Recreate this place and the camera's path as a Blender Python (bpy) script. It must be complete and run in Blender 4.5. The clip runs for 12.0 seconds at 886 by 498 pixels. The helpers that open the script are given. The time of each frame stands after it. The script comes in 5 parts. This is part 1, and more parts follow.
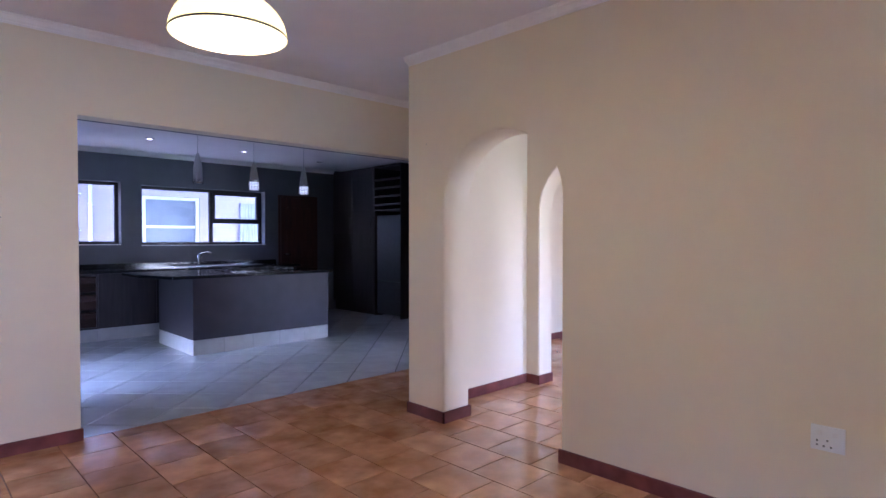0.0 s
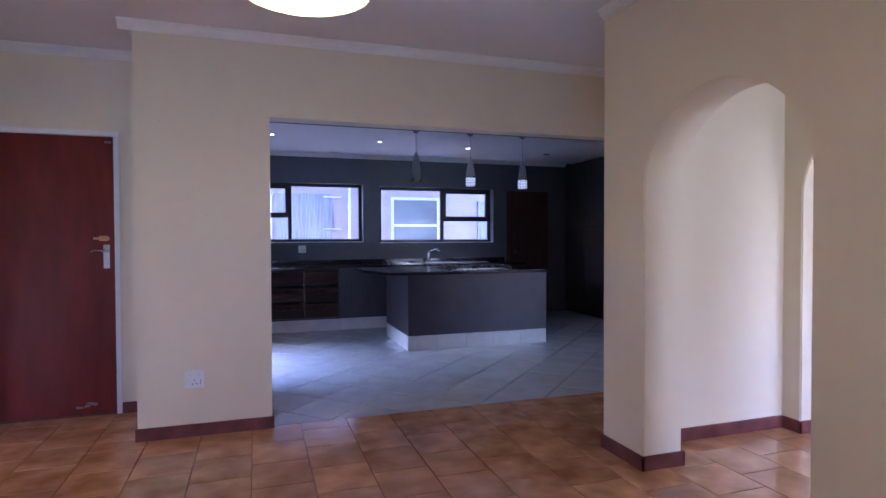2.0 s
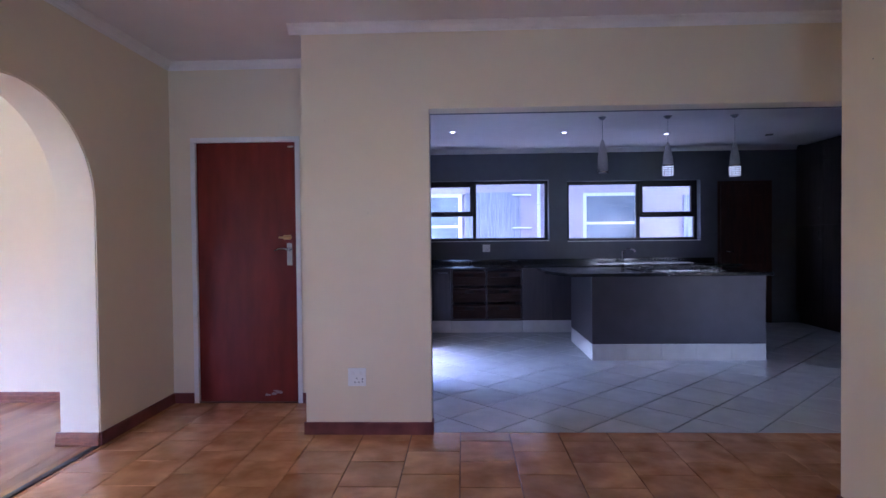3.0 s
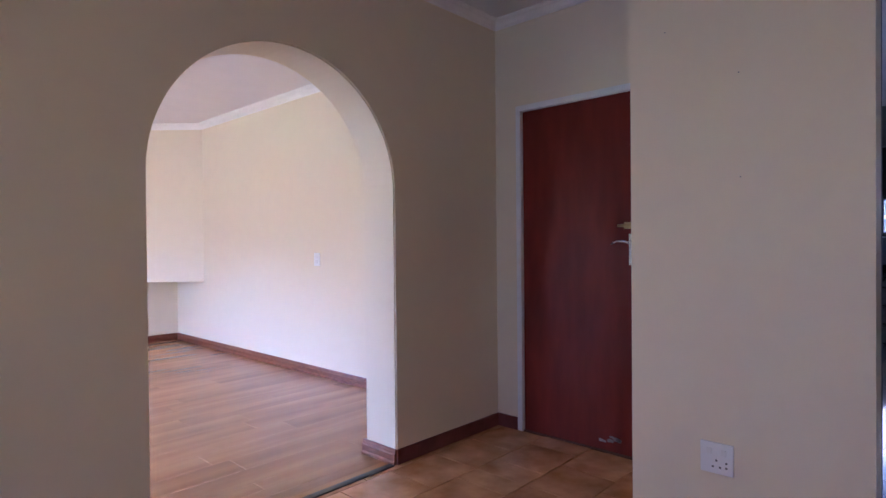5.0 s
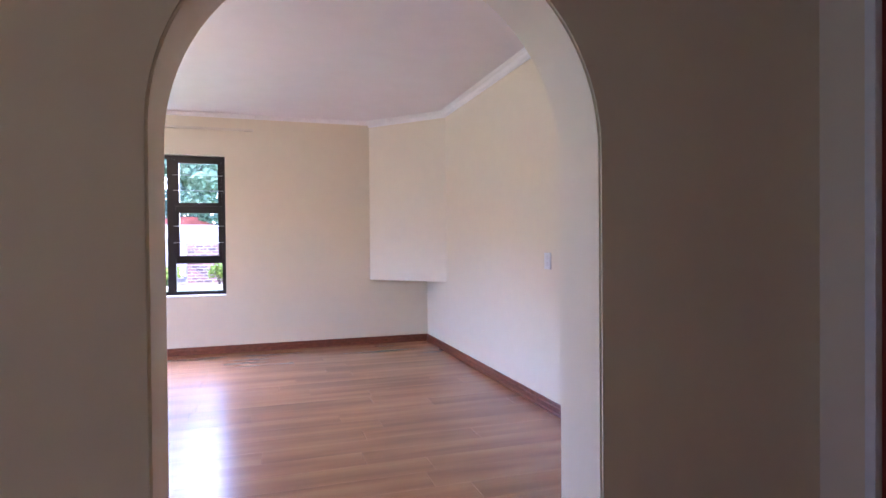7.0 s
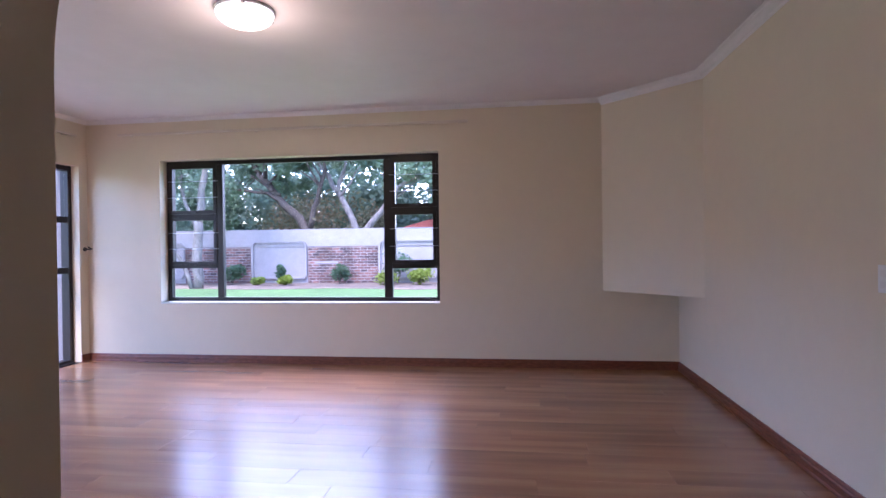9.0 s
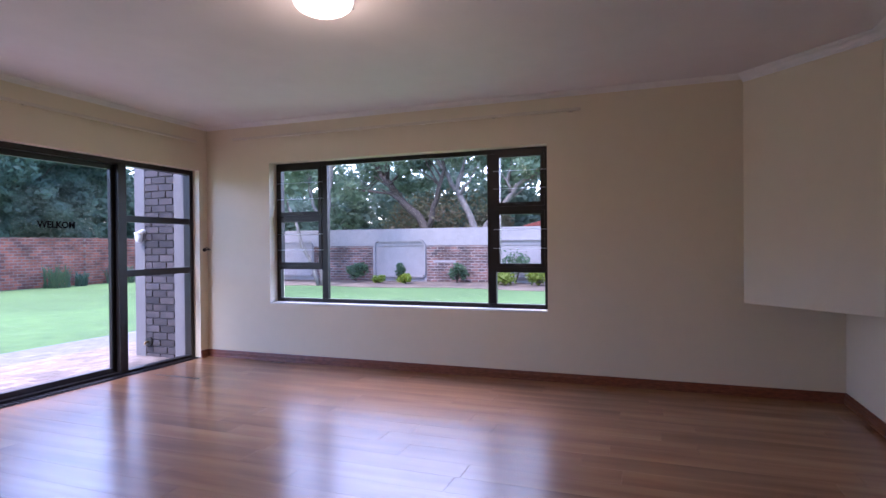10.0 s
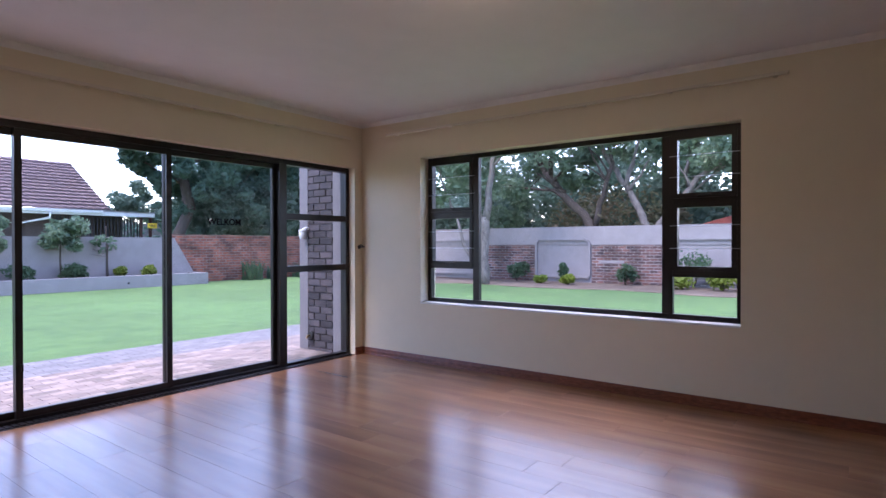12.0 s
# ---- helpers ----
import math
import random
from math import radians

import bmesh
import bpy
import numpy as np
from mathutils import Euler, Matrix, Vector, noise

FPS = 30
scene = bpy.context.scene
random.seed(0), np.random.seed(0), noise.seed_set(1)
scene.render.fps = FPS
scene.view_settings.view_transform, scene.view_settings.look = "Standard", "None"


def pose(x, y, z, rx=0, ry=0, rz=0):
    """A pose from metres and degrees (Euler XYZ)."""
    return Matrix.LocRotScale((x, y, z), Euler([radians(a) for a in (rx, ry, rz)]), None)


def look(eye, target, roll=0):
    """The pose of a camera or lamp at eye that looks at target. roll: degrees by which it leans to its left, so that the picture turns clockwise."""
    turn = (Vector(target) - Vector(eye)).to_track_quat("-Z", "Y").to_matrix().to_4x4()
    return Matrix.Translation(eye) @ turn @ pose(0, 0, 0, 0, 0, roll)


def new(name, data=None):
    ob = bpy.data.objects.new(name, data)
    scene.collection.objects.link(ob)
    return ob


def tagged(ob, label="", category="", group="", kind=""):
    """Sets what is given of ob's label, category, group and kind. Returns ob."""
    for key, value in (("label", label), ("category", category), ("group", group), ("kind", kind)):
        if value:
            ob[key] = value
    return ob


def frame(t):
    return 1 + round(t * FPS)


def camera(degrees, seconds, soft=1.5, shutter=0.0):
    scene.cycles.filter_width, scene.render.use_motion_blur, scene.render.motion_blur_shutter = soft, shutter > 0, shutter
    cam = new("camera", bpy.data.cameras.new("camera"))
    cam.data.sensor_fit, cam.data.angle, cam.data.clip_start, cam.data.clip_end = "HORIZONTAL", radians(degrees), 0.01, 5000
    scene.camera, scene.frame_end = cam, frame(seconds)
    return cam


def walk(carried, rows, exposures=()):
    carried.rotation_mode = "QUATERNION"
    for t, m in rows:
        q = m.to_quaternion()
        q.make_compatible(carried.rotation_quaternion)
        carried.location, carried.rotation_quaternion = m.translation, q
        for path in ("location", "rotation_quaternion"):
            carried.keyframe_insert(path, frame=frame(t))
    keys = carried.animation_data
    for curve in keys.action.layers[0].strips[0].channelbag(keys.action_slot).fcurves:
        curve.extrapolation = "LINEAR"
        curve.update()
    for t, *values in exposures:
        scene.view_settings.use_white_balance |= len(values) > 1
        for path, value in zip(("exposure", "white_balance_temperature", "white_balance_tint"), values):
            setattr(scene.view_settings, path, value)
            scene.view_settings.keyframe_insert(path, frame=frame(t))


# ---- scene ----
cam = camera(76.2, 12.0)
PATH = [
    (0, (0.653, 0.698, 1.31), (2.051, 2.128, 1.273), -0.0),
    (0.5, (0.856, 0.811, 1.296), (2.143, 2.341, 1.26), 0.0),
    (1, (1.057, 0.882, 1.293), (2.204, 2.52, 1.253), -0.1),
    (1.5, (1.263, 0.908, 1.303), (2.182, 2.684, 1.262), -0.1),
    (2, (1.426, 0.953, 1.293), (2.054, 2.852, 1.251), -0.2),
    (2.5, (1.597, 1.095, 1.296), (1.896, 3.072, 1.253), -0.3),
    (3, (1.732, 1.304, 1.27), (1.662, 3.303, 1.233), -0.6),
    (3.5, (1.804, 1.575, 1.279), (1.376, 3.528, 1.243), -0.6),
    (3.7, (1.805, 1.699, 1.265), (1.228, 3.614, 1.232), -0.6),
    (5.5, (1.618, 3.011, 1.201), (0.071, 4.279, 1.18), -0.5),
    (6, (1.415, 3.293, 1.204), (-0.268, 4.373, 1.183), -0.4),
    (6.5, (1.231, 3.539, 1.2), (-0.579, 4.39, 1.186), -0.1),
    (7, (0.978, 3.736, 1.203), (-0.926, 4.345, 1.181), -0.5),
    (8.8, (0.07, 4.128, 1.233), (-1.923, 3.955, 1.218), -0.6),
    (9, (-0.038, 4.154, 1.231), (-2.02, 3.887, 1.218), -0.7),
    (9.5, (-0.276, 4.178, 1.249), (-2.219, 3.705, 1.231), -0.6),
    (10, (-0.51, 4.241, 1.269), (-2.388, 3.552, 1.254), -0.5),
    (10.5, (-0.666, 4.272, 1.258), (-2.463, 3.394, 1.242), -0.4),
    (11, (-0.786, 4.178, 1.247), (-2.522, 3.186, 1.236), -0.2),
    (11.5, (-0.91, 4.097, 1.236), (-2.613, 3.047, 1.226), -0.1),
    (12, (-1.027, 4.088, 1.263), (-2.63, 2.893, 1.247), -0.1),
]
EXPOSURES = [(0.0, 5.8, 5220, 37), (2.5, 5.4, 5190, 39), (3.5, 5.4, 5200, 37), (5.5, 5.05, 5280, 38), (7.0, 4.7, 5330, 36),
             (8.8, 3.55, 5400, 39), (9.5, 3.12, 5500, 39), (10.5, 2.7, 5650, 36), (12.0, 2.45, 5820, 33)]
walk(cam, [(t, look(eye, target, roll)) for t, eye, target, roll in PATH], EXPOSURES)

# ---- world, sun and large lights ----
SUN_ELEV, SUN_ROT = 55.0, 254.0
world = bpy.data.worlds.new("sky_world")
scene.world = world
world.use_nodes = True
_wn, _wl = world.node_tree.nodes, world.node_tree.links
_sky = _wn.new("ShaderNodeTexSky")
_sky.sky_type, _sky.sun_disc = "NISHITA", False
_sky.sun_elevation, _sky.sun_rotation = radians(SUN_ELEV), radians(SUN_ROT)
_sky.air_density, _sky.dust_density, _sky.ozone_density = 1.0, 1.5, 1.5
_wl.new(_sky.outputs["Color"], _wn["Background"].inputs["Color"])
_wn["Background"].inputs["Strength"].default_value = 0.15

_sun = bpy.data.lights.new("sun", "SUN")
_sun.energy, _sun.angle, _sun.color = 0.8, radians(25), (1.0, 0.97, 0.92)
sun = new("sun", _sun)
sun.matrix_world = look((12, -3.5, 18), (0, 0, 0))


def area_lamp(name, m, w, h, watts, colour, spread=180):
    d = bpy.data.lights.new(name, "AREA")
    d.shape, d.size, d.size_y, d.energy, d.color = "RECTANGLE", w, h, watts, colour
    d.spread = radians(spread)
    ob = new(name, d)
    ob.matrix_world = m
    return ob


# daylight lamps in unseen openings; those of dining room and lobby lie behind the walker
DAY = (0.80, 0.88, 1.0)
area_lamp("daylight_dining", look((1.2, -1.66, 0.52), (1.0, 1.0, 0.45)), 1.1, 0.72, 0.24, (0.46, 0.66, 1.0), 85)
area_lamp("daylight_lobby", look((4.27, -1.66, 0.95), (4.27, 0, 0.95)), 0.9, 1.5, 1.15, DAY)
# fill lamp added in an unseen opening to brighten the far room
area_lamp("fill_far_room", look((7.2, -1.66, 1.45), (7.2, 0, 1.2)), 2.2, 1.1, 1.0, DAY)
# low blue fill lamp added at the kitchen's unseen west side
area_lamp("fill_kitchen", look((0.90, 7.05, 0.35), (2.6, 7.05, 0.45)), 1.2, 0.5, 0.04, (0.36, 0.56, 1.0), 110)

# ---- materials ----
def mat(name, colour, rough=0.5, metal=0.0, var=0.08, scale=6.0, bump=0.0, bump_scale=80.0, var2=0.0, scale2=0.7, stretch=(1, 1, 1),
        rand=0.0, alt=None, spec=0.5, coords="Object", rough_var=0.0):
    """A surface with large and small colour variation, fine relief and, where given, a per-piece shift."""
    m = bpy.data.materials.new(name)
    m.use_nodes = True
    n, l = m.node_tree.nodes, m.node_tree.links
    b = n["Principled BSDF"]
    b.inputs["Roughness"].default_value, b.inputs["Metallic"].default_value = rough, metal
    b.inputs["Specular IOR Level"].default_value = spec
    tc, mp = n.new("ShaderNodeTexCoord"), n.new("ShaderNodeMapping")
    mp.inputs["Scale"].default_value = stretch
    l.new(tc.outputs[coords], mp.inputs["Vector"])
    vec = mp.outputs["Vector"]
    if rand:
        oi, ad = n.new("ShaderNodeObjectInfo"), n.new("ShaderNodeVectorMath")
        cm = n.new("ShaderNodeMath")
        cm.operation, cm.inputs[1].default_value = "MULTIPLY", 37.0
        l.new(oi.outputs["Random"], cm.inputs[0])
        l.new(vec, ad.inputs[0])
        l.new(cm.outputs[0], ad.inputs[1])
        vec = ad.outputs[0]
    n1 = n.new("ShaderNodeTexNoise")
    n1.inputs["Scale"].default_value, n1.inputs["Detail"].default_value = scale, 6
    l.new(vec, n1.inputs["Vector"])
    ramp = n.new("ShaderNodeMix")
    ramp.data_type = "RGBA"
    c2 = alt or tuple(c * (1 - var * 2) for c in colour)
    c1 = colour if alt else tuple(min(1, c * (1 + var)) for c in colour)
    ramp.inputs["A"].default_value, ramp.inputs["B"].default_value = (*c1, 1), (*c2, 1)
    mr = n.new("ShaderNodeMapRange")
    mr.inputs["From Min"].default_value, mr.inputs["From Max"].default_value = 0.3, 0.7
    l.new(n1.outputs["Fac"], mr.inputs["Value"])
    l.new(mr.outputs["Result"], ramp.inputs["Factor"])
    col = ramp.outputs["Result"]
    if var2:
        n2, mx, mr2 = n.new("ShaderNodeTexNoise"), n.new("ShaderNodeMix"), n.new("ShaderNodeMapRange")
        n2.inputs["Scale"].default_value, n2.inputs["Detail"].default_value = scale2, 3
        l.new(vec, n2.inputs["Vector"])
        mx.data_type, mx.blend_type = "RGBA", "MULTIPLY"
        mx.inputs["Factor"].default_value = 1.0
        mr2.inputs["From Min"].default_value, mr2.inputs["From Max"].default_value = 0.3, 0.7
        mr2.inputs["To Min"].default_value, mr2.inputs["To Max"].default_value = 1 - var2, 1.0
        l.new(n2.outputs["Fac"], mr2.inputs["Value"])
        l.new(col, mx.inputs["A"])
        l.new(mr2.outputs["Result"], mx.inputs["B"])
        col = mx.outputs["Result"]
    if rand:
        hs, mr3 = n.new("ShaderNodeHueSaturation"), n.new("ShaderNodeMapRange")
        mr3.inputs["To Min"].default_value, mr3.inputs["To Max"].default_value = 1 - rand, 1 + rand
        l.new(oi.outputs["Random"], mr3.inputs["Value"])
        l.new(mr3.outputs["Result"], hs.inputs["Value"])
        l.new(col, hs.inputs["Color"])
        col = hs.outputs["Color"]
    l.new(col, b.inputs["Base Color"])
    if rough_var:
        mr4 = n.new("ShaderNodeMapRange")
        mr4.inputs["To Min"].default_value, mr4.inputs["To Max"].default_value = rough - rough_var, rough + rough_var
        l.new(n1.outputs["Fac"], mr4.inputs["Value"])
        l.new(mr4.outputs["Result"], b.inputs["Roughness"])
    if bump:
        n3, bp = n.new("ShaderNodeTexNoise"), n.new("ShaderNodeBump")
        n3.inputs["Scale"].default_value, n3.inputs["Detail"].default_value = bump_scale, 4
        l.new(vec, n3.inputs["Vector"])
        bp.inputs["Strength"].default_value, bp.inputs["Distance"].default_value = bump, 0.01
        l.new(n3.outputs["Fac"], bp.inputs["Height"])
        l.new(bp.outputs["Normal"], b.inputs["Normal"])
    return m


def glow(name, colour, strength, base=None):
    m = bpy.data.materials.new(name)
    m.use_nodes = True
    b = m.node_tree.nodes["Principled BSDF"]
    b.inputs["Base Color"].default_value = (*(base or colour), 1)
    b.inputs["Emission Color"].default_value, b.inputs["Emission Strength"].default_value = (*colour, 1), strength
    b.inputs["Roughness"].default_value = 0.3
    return m


def glass(name, tint=(0.97, 0.985, 0.98), film=0.004, rough=0.01):
    """A thin pane: clear, with a mirror-like film whose strength follows the viewing angle."""
    m = bpy.data.materials.new(name)
    m.use_nodes = True
    n, l = m.node_tree.nodes, m.node_tree.links
    n.remove(n["Principled BSDF"])
    tr, gl, mx, lw = (n.new("ShaderNodeBsdfTransparent"), n.new("ShaderNodeBsdfGlossy"), n.new("ShaderNodeMixShader"), n.new("ShaderNodeLayerWeight"))
    pw, ma = n.new("ShaderNodeMath"), n.new("ShaderNodeMath")
    tr.inputs["Color"].default_value = (*tint, 1)
    gl.inputs["Roughness"].default_value = rough
    pw.operation, pw.inputs[1].default_value = "POWER", 5.0
    ma.operation, ma.inputs[1].default_value, ma.inputs[2].default_value = "MULTIPLY_ADD", 0.22, film
    l.new(lw.outputs["Facing"], pw.inputs[0])
    l.new(pw.outputs[0], ma.inputs[0])
    l.new(ma.outputs[0], mx.inputs["Fac"])
    l.new(tr.outputs["BSDF"], mx.inputs[1])
    l.new(gl.outputs["BSDF"], mx.inputs[2])
    l.new(mx.outputs["Shader"], n["Material Output"].inputs["Surface"])
    return m


def brickwork(name, c1, c2, mortar, w=0.23, h=0.085, axis="x"):
    """Brick courses for walls that stay far off, with recessed joints and weathering."""
    m = bpy.data.materials.new(name)
    m.use_nodes = True
    n, l = m.node_tree.nodes, m.node_tree.links
    b = n["Principled BSDF"]
    b.inputs["Roughness"].default_value = 0.9
    tc, sp, cb = n.new("ShaderNodeTexCoord"), n.new("ShaderNodeSeparateXYZ"), n.new("ShaderNodeCombineXYZ")
    l.new(tc.outputs["Object"], sp.inputs[0])
    l.new(sp.outputs["X" if axis == "x" else "Y"], cb.inputs[0])
    l.new(sp.outputs["Z"], cb.inputs[1])
    br = n.new("ShaderNodeTexBrick")
    br.inputs["Color1"].default_value, br.inputs["Color2"].default_value, br.inputs["Mortar"].default_value = (*c1, 1), (*c2, 1), (*mortar, 1)
    br.inputs["Scale"].default_value, br.inputs["Brick Width"].default_value, br.inputs["Row Height"].default_value = 1.0, w, h
    br.inputs["Mortar Size"].default_value, br.inputs["Bias"].default_value = 0.012, -0.1
    l.new(cb.outputs[0], br.inputs["Vector"])
    nz, mx, mr = n.new("ShaderNodeTexNoise"), n.new("ShaderNodeMix"), n.new("ShaderNodeMapRange")
    nz.inputs["Scale"].default_value, nz.inputs["Detail"].default_value = 1.6, 6
    l.new(tc.outputs["Object"], nz.inputs["Vector"])
    mr.inputs["From Min"].default_value, mr.inputs["From Max"].default_value = 0.3, 0.7
    mr.inputs["To Min"].default_value, mr.inputs["To Max"].default_value = 0.42, 1.2
    l.new(nz.outputs["Fac"], mr.inputs["Value"])
    mx.data_type, mx.blend_type, mx.inputs["Factor"].default_value = "RGBA", "MULTIPLY", 1.0
    l.new(br.outputs["Color"], mx.inputs["A"])
    l.new(mr.outputs["Result"], mx.inputs["B"])
    l.new(mx.outputs["Result"], b.inputs["Base Color"])
    bp = n.new("ShaderNodeBump")
    bp.invert, bp.inputs["Distance"].default_value, bp.inputs["Strength"].default_value = True, 0.01, 0.6
    l.new(br.outputs["Fac"], bp.inputs["Height"])
    l.new(bp.outputs["Normal"], b.inputs["Normal"])
    return m


M_CREAM = mat("cream_paint", (0.77, 0.672, 0.50), 0.5, var=0.008, scale=9, bump=0.05, bump_scale=160, var2=0.025, scale2=0.5)
M_GREY = mat("grey_paint", (0.105, 0.11, 0.125), 0.55, var=0.03, scale=9, bump=0.1, bump_scale=140, var2=0.06)
M_CEIL = mat("ceiling_paint", (0.80, 0.76, 0.76), 0.7, var=0.012, scale=5, bump=0.06, bump_scale=120, var2=0.03)
M_CORNICE = mat("cornice_paint", (0.82, 0.79, 0.77), 0.5, var=0.02, scale=12)
M_WHITE = mat("white_plastic", (0.80, 0.80, 0.79), 0.35, var=0.01)
M_TRIM = mat("white_gloss_paint", (0.78, 0.77, 0.75), 0.35, var=0.03, scale=14, bump=0.05)
M_TERRA = mat("terracotta_tile", (0.78, 0.44, 0.23), 0.12, alt=(0.46, 0.205, 0.088), scale=5.0, bump=0.014, bump_scale=9, var2=0.25, scale2=7, rand=0.12, rough_var=0.05, spec=1.0)
M_TERRA_GROUT = mat("brown_grout", (0.21, 0.115, 0.072), 0.8, var=0.2, scale=20)
M_KTILE = mat("pale_grey_tile", (0.55, 0.57, 0.59), 0.16, var=0.05, scale=5, bump=0.03, bump_scale=22, var2=0.08, scale2=7, rand=0.04, rough_var=0.05)
M_KGROUT = mat("grey_grout", (0.07, 0.072, 0.08), 0.8, var=0.15, scale=30)
M_PLINTH = mat("plinth_tile", (0.58, 0.57, 0.55), 0.3, var=0.05, scale=7, rand=0.04)
M_SKIRT = mat("red_brown_skirting", (0.19, 0.058, 0.050), 0.42, spec=0.2, var=0.2, scale=7, rand=0.12)
M_LSKIRT = mat("mahogany_skirting", (0.20, 0.058, 0.026), 0.33, var=0.2, scale=6, stretch=(3, 3, 14), bump=0.03)
M_PLANK = mat("cherry_laminate", (0.46, 0.232, 0.112), 0.25, alt=(0.285, 0.130, 0.062), scale=2.0, stretch=(4.0, 0.40, 1), bump=0.002, bump_scale=12, var2=0.20, scale2=1.6,
              rand=0.05, rough_var=0.03, spec=0.9)
M_SUB = mat("dark_joint", (0.12, 0.05, 0.027), 0.8, var=0.1)
M_DOOR = mat("mahogany_door", (0.205, 0.022, 0.012), 0.42, spec=0.25, alt=(0.150, 0.0155, 0.009), scale=3.0, stretch=(5, 5, 1.1), bump=0.03, bump_scale=45, var2=0.28, scale2=1.6, rough_var=0.06)
M_KDOOR = mat("dark_wood_door", (0.055, 0.016, 0.010), 0.4, var=0.2, scale=3, stretch=(9, 9, 1))
M_ALU = mat("bronze_aluminium", (0.018, 0.014, 0.013), 0.38, metal=0.25, var=0.1, scale=10)
M_CHROME = mat("brushed_chrome", (0.55, 0.54, 0.53), 0.24, metal=1.0, var=0.05, scale=30)
M_BRASS = mat("brass", (0.62, 0.42, 0.20), 0.28, metal=1.0, var=0.08, scale=30)
M_BLACK = mat("black_iron", (0.015, 0.014, 0.014), 0.45, var=0.1)
M_GRANITE = mat("black_granite", (0.018, 0.018, 0.022), 0.12, var=0.3, scale=120, var2=0.2, scale2=40)
M_CAB = mat("dark_walnut_veneer", (0.046, 0.032, 0.031), 0.42, alt=(0.022, 0.015, 0.016), scale=2.6, stretch=(11, 11, 0.8), bump=0.03, bump_scale=50, rand=0.12)
M_ISLAND = mat("island_plaster", (0.042, 0.034, 0.044), 0.5, var=0.08, scale=6, bump=0.05)
M_BASKET = mat("wicker", (0.075, 0.032, 0.020), 0.6, alt=(0.028, 0.012, 0.008), scale=40, stretch=(1, 1, 3), bump=0.6, bump_scale=90)
M_GLASS = glass("window_glass")
M_STEEL = mat("stainless_steel", (0.28, 0.28, 0.30), 0.38, metal=1.0, var=0.04, scale=40)
M_BRICK = mat("grey_brown_brick", (0.092, 0.074, 0.076), 0.85, alt=(0.045, 0.040, 0.045), scale=7, bump=0.5, bump_scale=45, rand=0.40)
M_MORTAR = mat("grey_mortar", (0.12, 0.112, 0.115), 0.95, var=0.15, scale=30, bump=0.4)
M_PLASTER = mat("grey_plaster", (0.325, 0.285, 0.275), 0.9, var=0.05, scale=4, bump=0.25, bump_scale=60, var2=0.14, scale2=0.6)
M_PAVER = mat("brick_paver", (0.34, 0.255, 0.205), 0.85, alt=(0.19, 0.15, 0.13), scale=6, bump=0.4, bump_scale=40, rand=0.30)
M_PAVER_GREY = mat("grey_paver", (0.225, 0.205, 0.20), 0.88, alt=(0.15, 0.14, 0.14), scale=6, bump=0.4, bump_scale=40, rand=0.14)
M_SAND = mat("joint_sand", (0.20, 0.165, 0.14), 0.95, var=0.2, scale=40, bump=0.3)
M_LAWN = mat("lawn", (0.115, 0.212, 0.052), 0.95, alt=(0.075, 0.155, 0.040), scale=4, bump=0.9, bump_scale=60, var2=0.30, scale2=0.35)
M_SOIL = mat("bare_soil", (0.235, 0.165, 0.115), 0.95, alt=(0.13, 0.095, 0.068), scale=2.2, bump=0.6, bump_scale=30, var2=0.3, scale2=0.8)
M_ROOF = mat("roof_tile", (0.150, 0.098, 0.092), 0.8, alt=(0.10, 0.066, 0.064), scale=4, rand=0.15, bump=0.2, var2=0.25, scale2=0.5)
M_REDROOF = mat("red_roof", (0.42, 0.09, 0.06), 0.7, var=0.12, scale=3)
M_BARK = mat("bark", (0.10, 0.078, 0.062), 0.95, alt=(0.05, 0.038, 0.03), scale=6, stretch=(3, 3, 0.7), bump=0.8, bump_scale=18)
M_PALEBARK = mat("pale_bark", (0.23, 0.20, 0.175), 0.95, alt=(0.12, 0.10, 0.09), scale=5, stretch=(2, 2, 0.8), bump=0.6, bump_scale=18)


def leafy(name, a, b):
    """Thin leaves: some of the light that falls on one side comes out on the other."""
    m = mat(name, a, 0.55, alt=b, scale=0.9, var2=0.35, scale2=0.25)
    n, l = m.node_tree.nodes, m.node_tree.links
    p, tl, mx = n["Principled BSDF"], n.new("ShaderNodeBsdfTranslucent"), n.new("ShaderNodeMixShader")
    l.new(p.inputs["Base Color"].links[0].from_socket, tl.inputs["Color"])
    mx.inputs["Fac"].default_value = 0.5
    l.new(p.outputs["BSDF"], mx.inputs[1])
    l.new(tl.outputs["BSDF"], mx.inputs[2])
    l.new(mx.outputs["Shader"], n["Material Output"].inputs["Surface"])
    return m


M_LEAF = leafy("canopy_leaf", (0.26, 0.36, 0.22), (0.12, 0.20, 0.13))
M_CONIFER = leafy("conifer_leaf", (0.135, 0.235, 0.165), (0.06, 0.125, 0.09))
M_SHRUB = leafy("shrub_leaf", (0.13, 0.22, 0.11), (0.065, 0.125, 0.065))
M_LIME = leafy("lime_leaf", (0.30, 0.36, 0.045), (0.12, 0.20, 0.035))
M_FARLEAF = leafy("far_leaf", (0.21, 0.30, 0.21), (0.10, 0.17, 0.13))
M_RUSTLEAF = leafy("rust_leaf", (0.28, 0.20, 0.12), (0.13, 0.17, 0.09))
M_GARDENWALL_BRICK = brickwork("garden_brick", (0.24, 0.115, 0.09), (0.065, 0.046, 0.046), (0.30, 0.255, 0.235), w=0.26, h=0.10, axis="y")
M_REDWALL = brickwork("red_garden_brick", (0.36, 0.115, 0.068), (0.15, 0.058, 0.044), (0.25, 0.18, 0.15), w=0.26, h=0.10, axis="x")
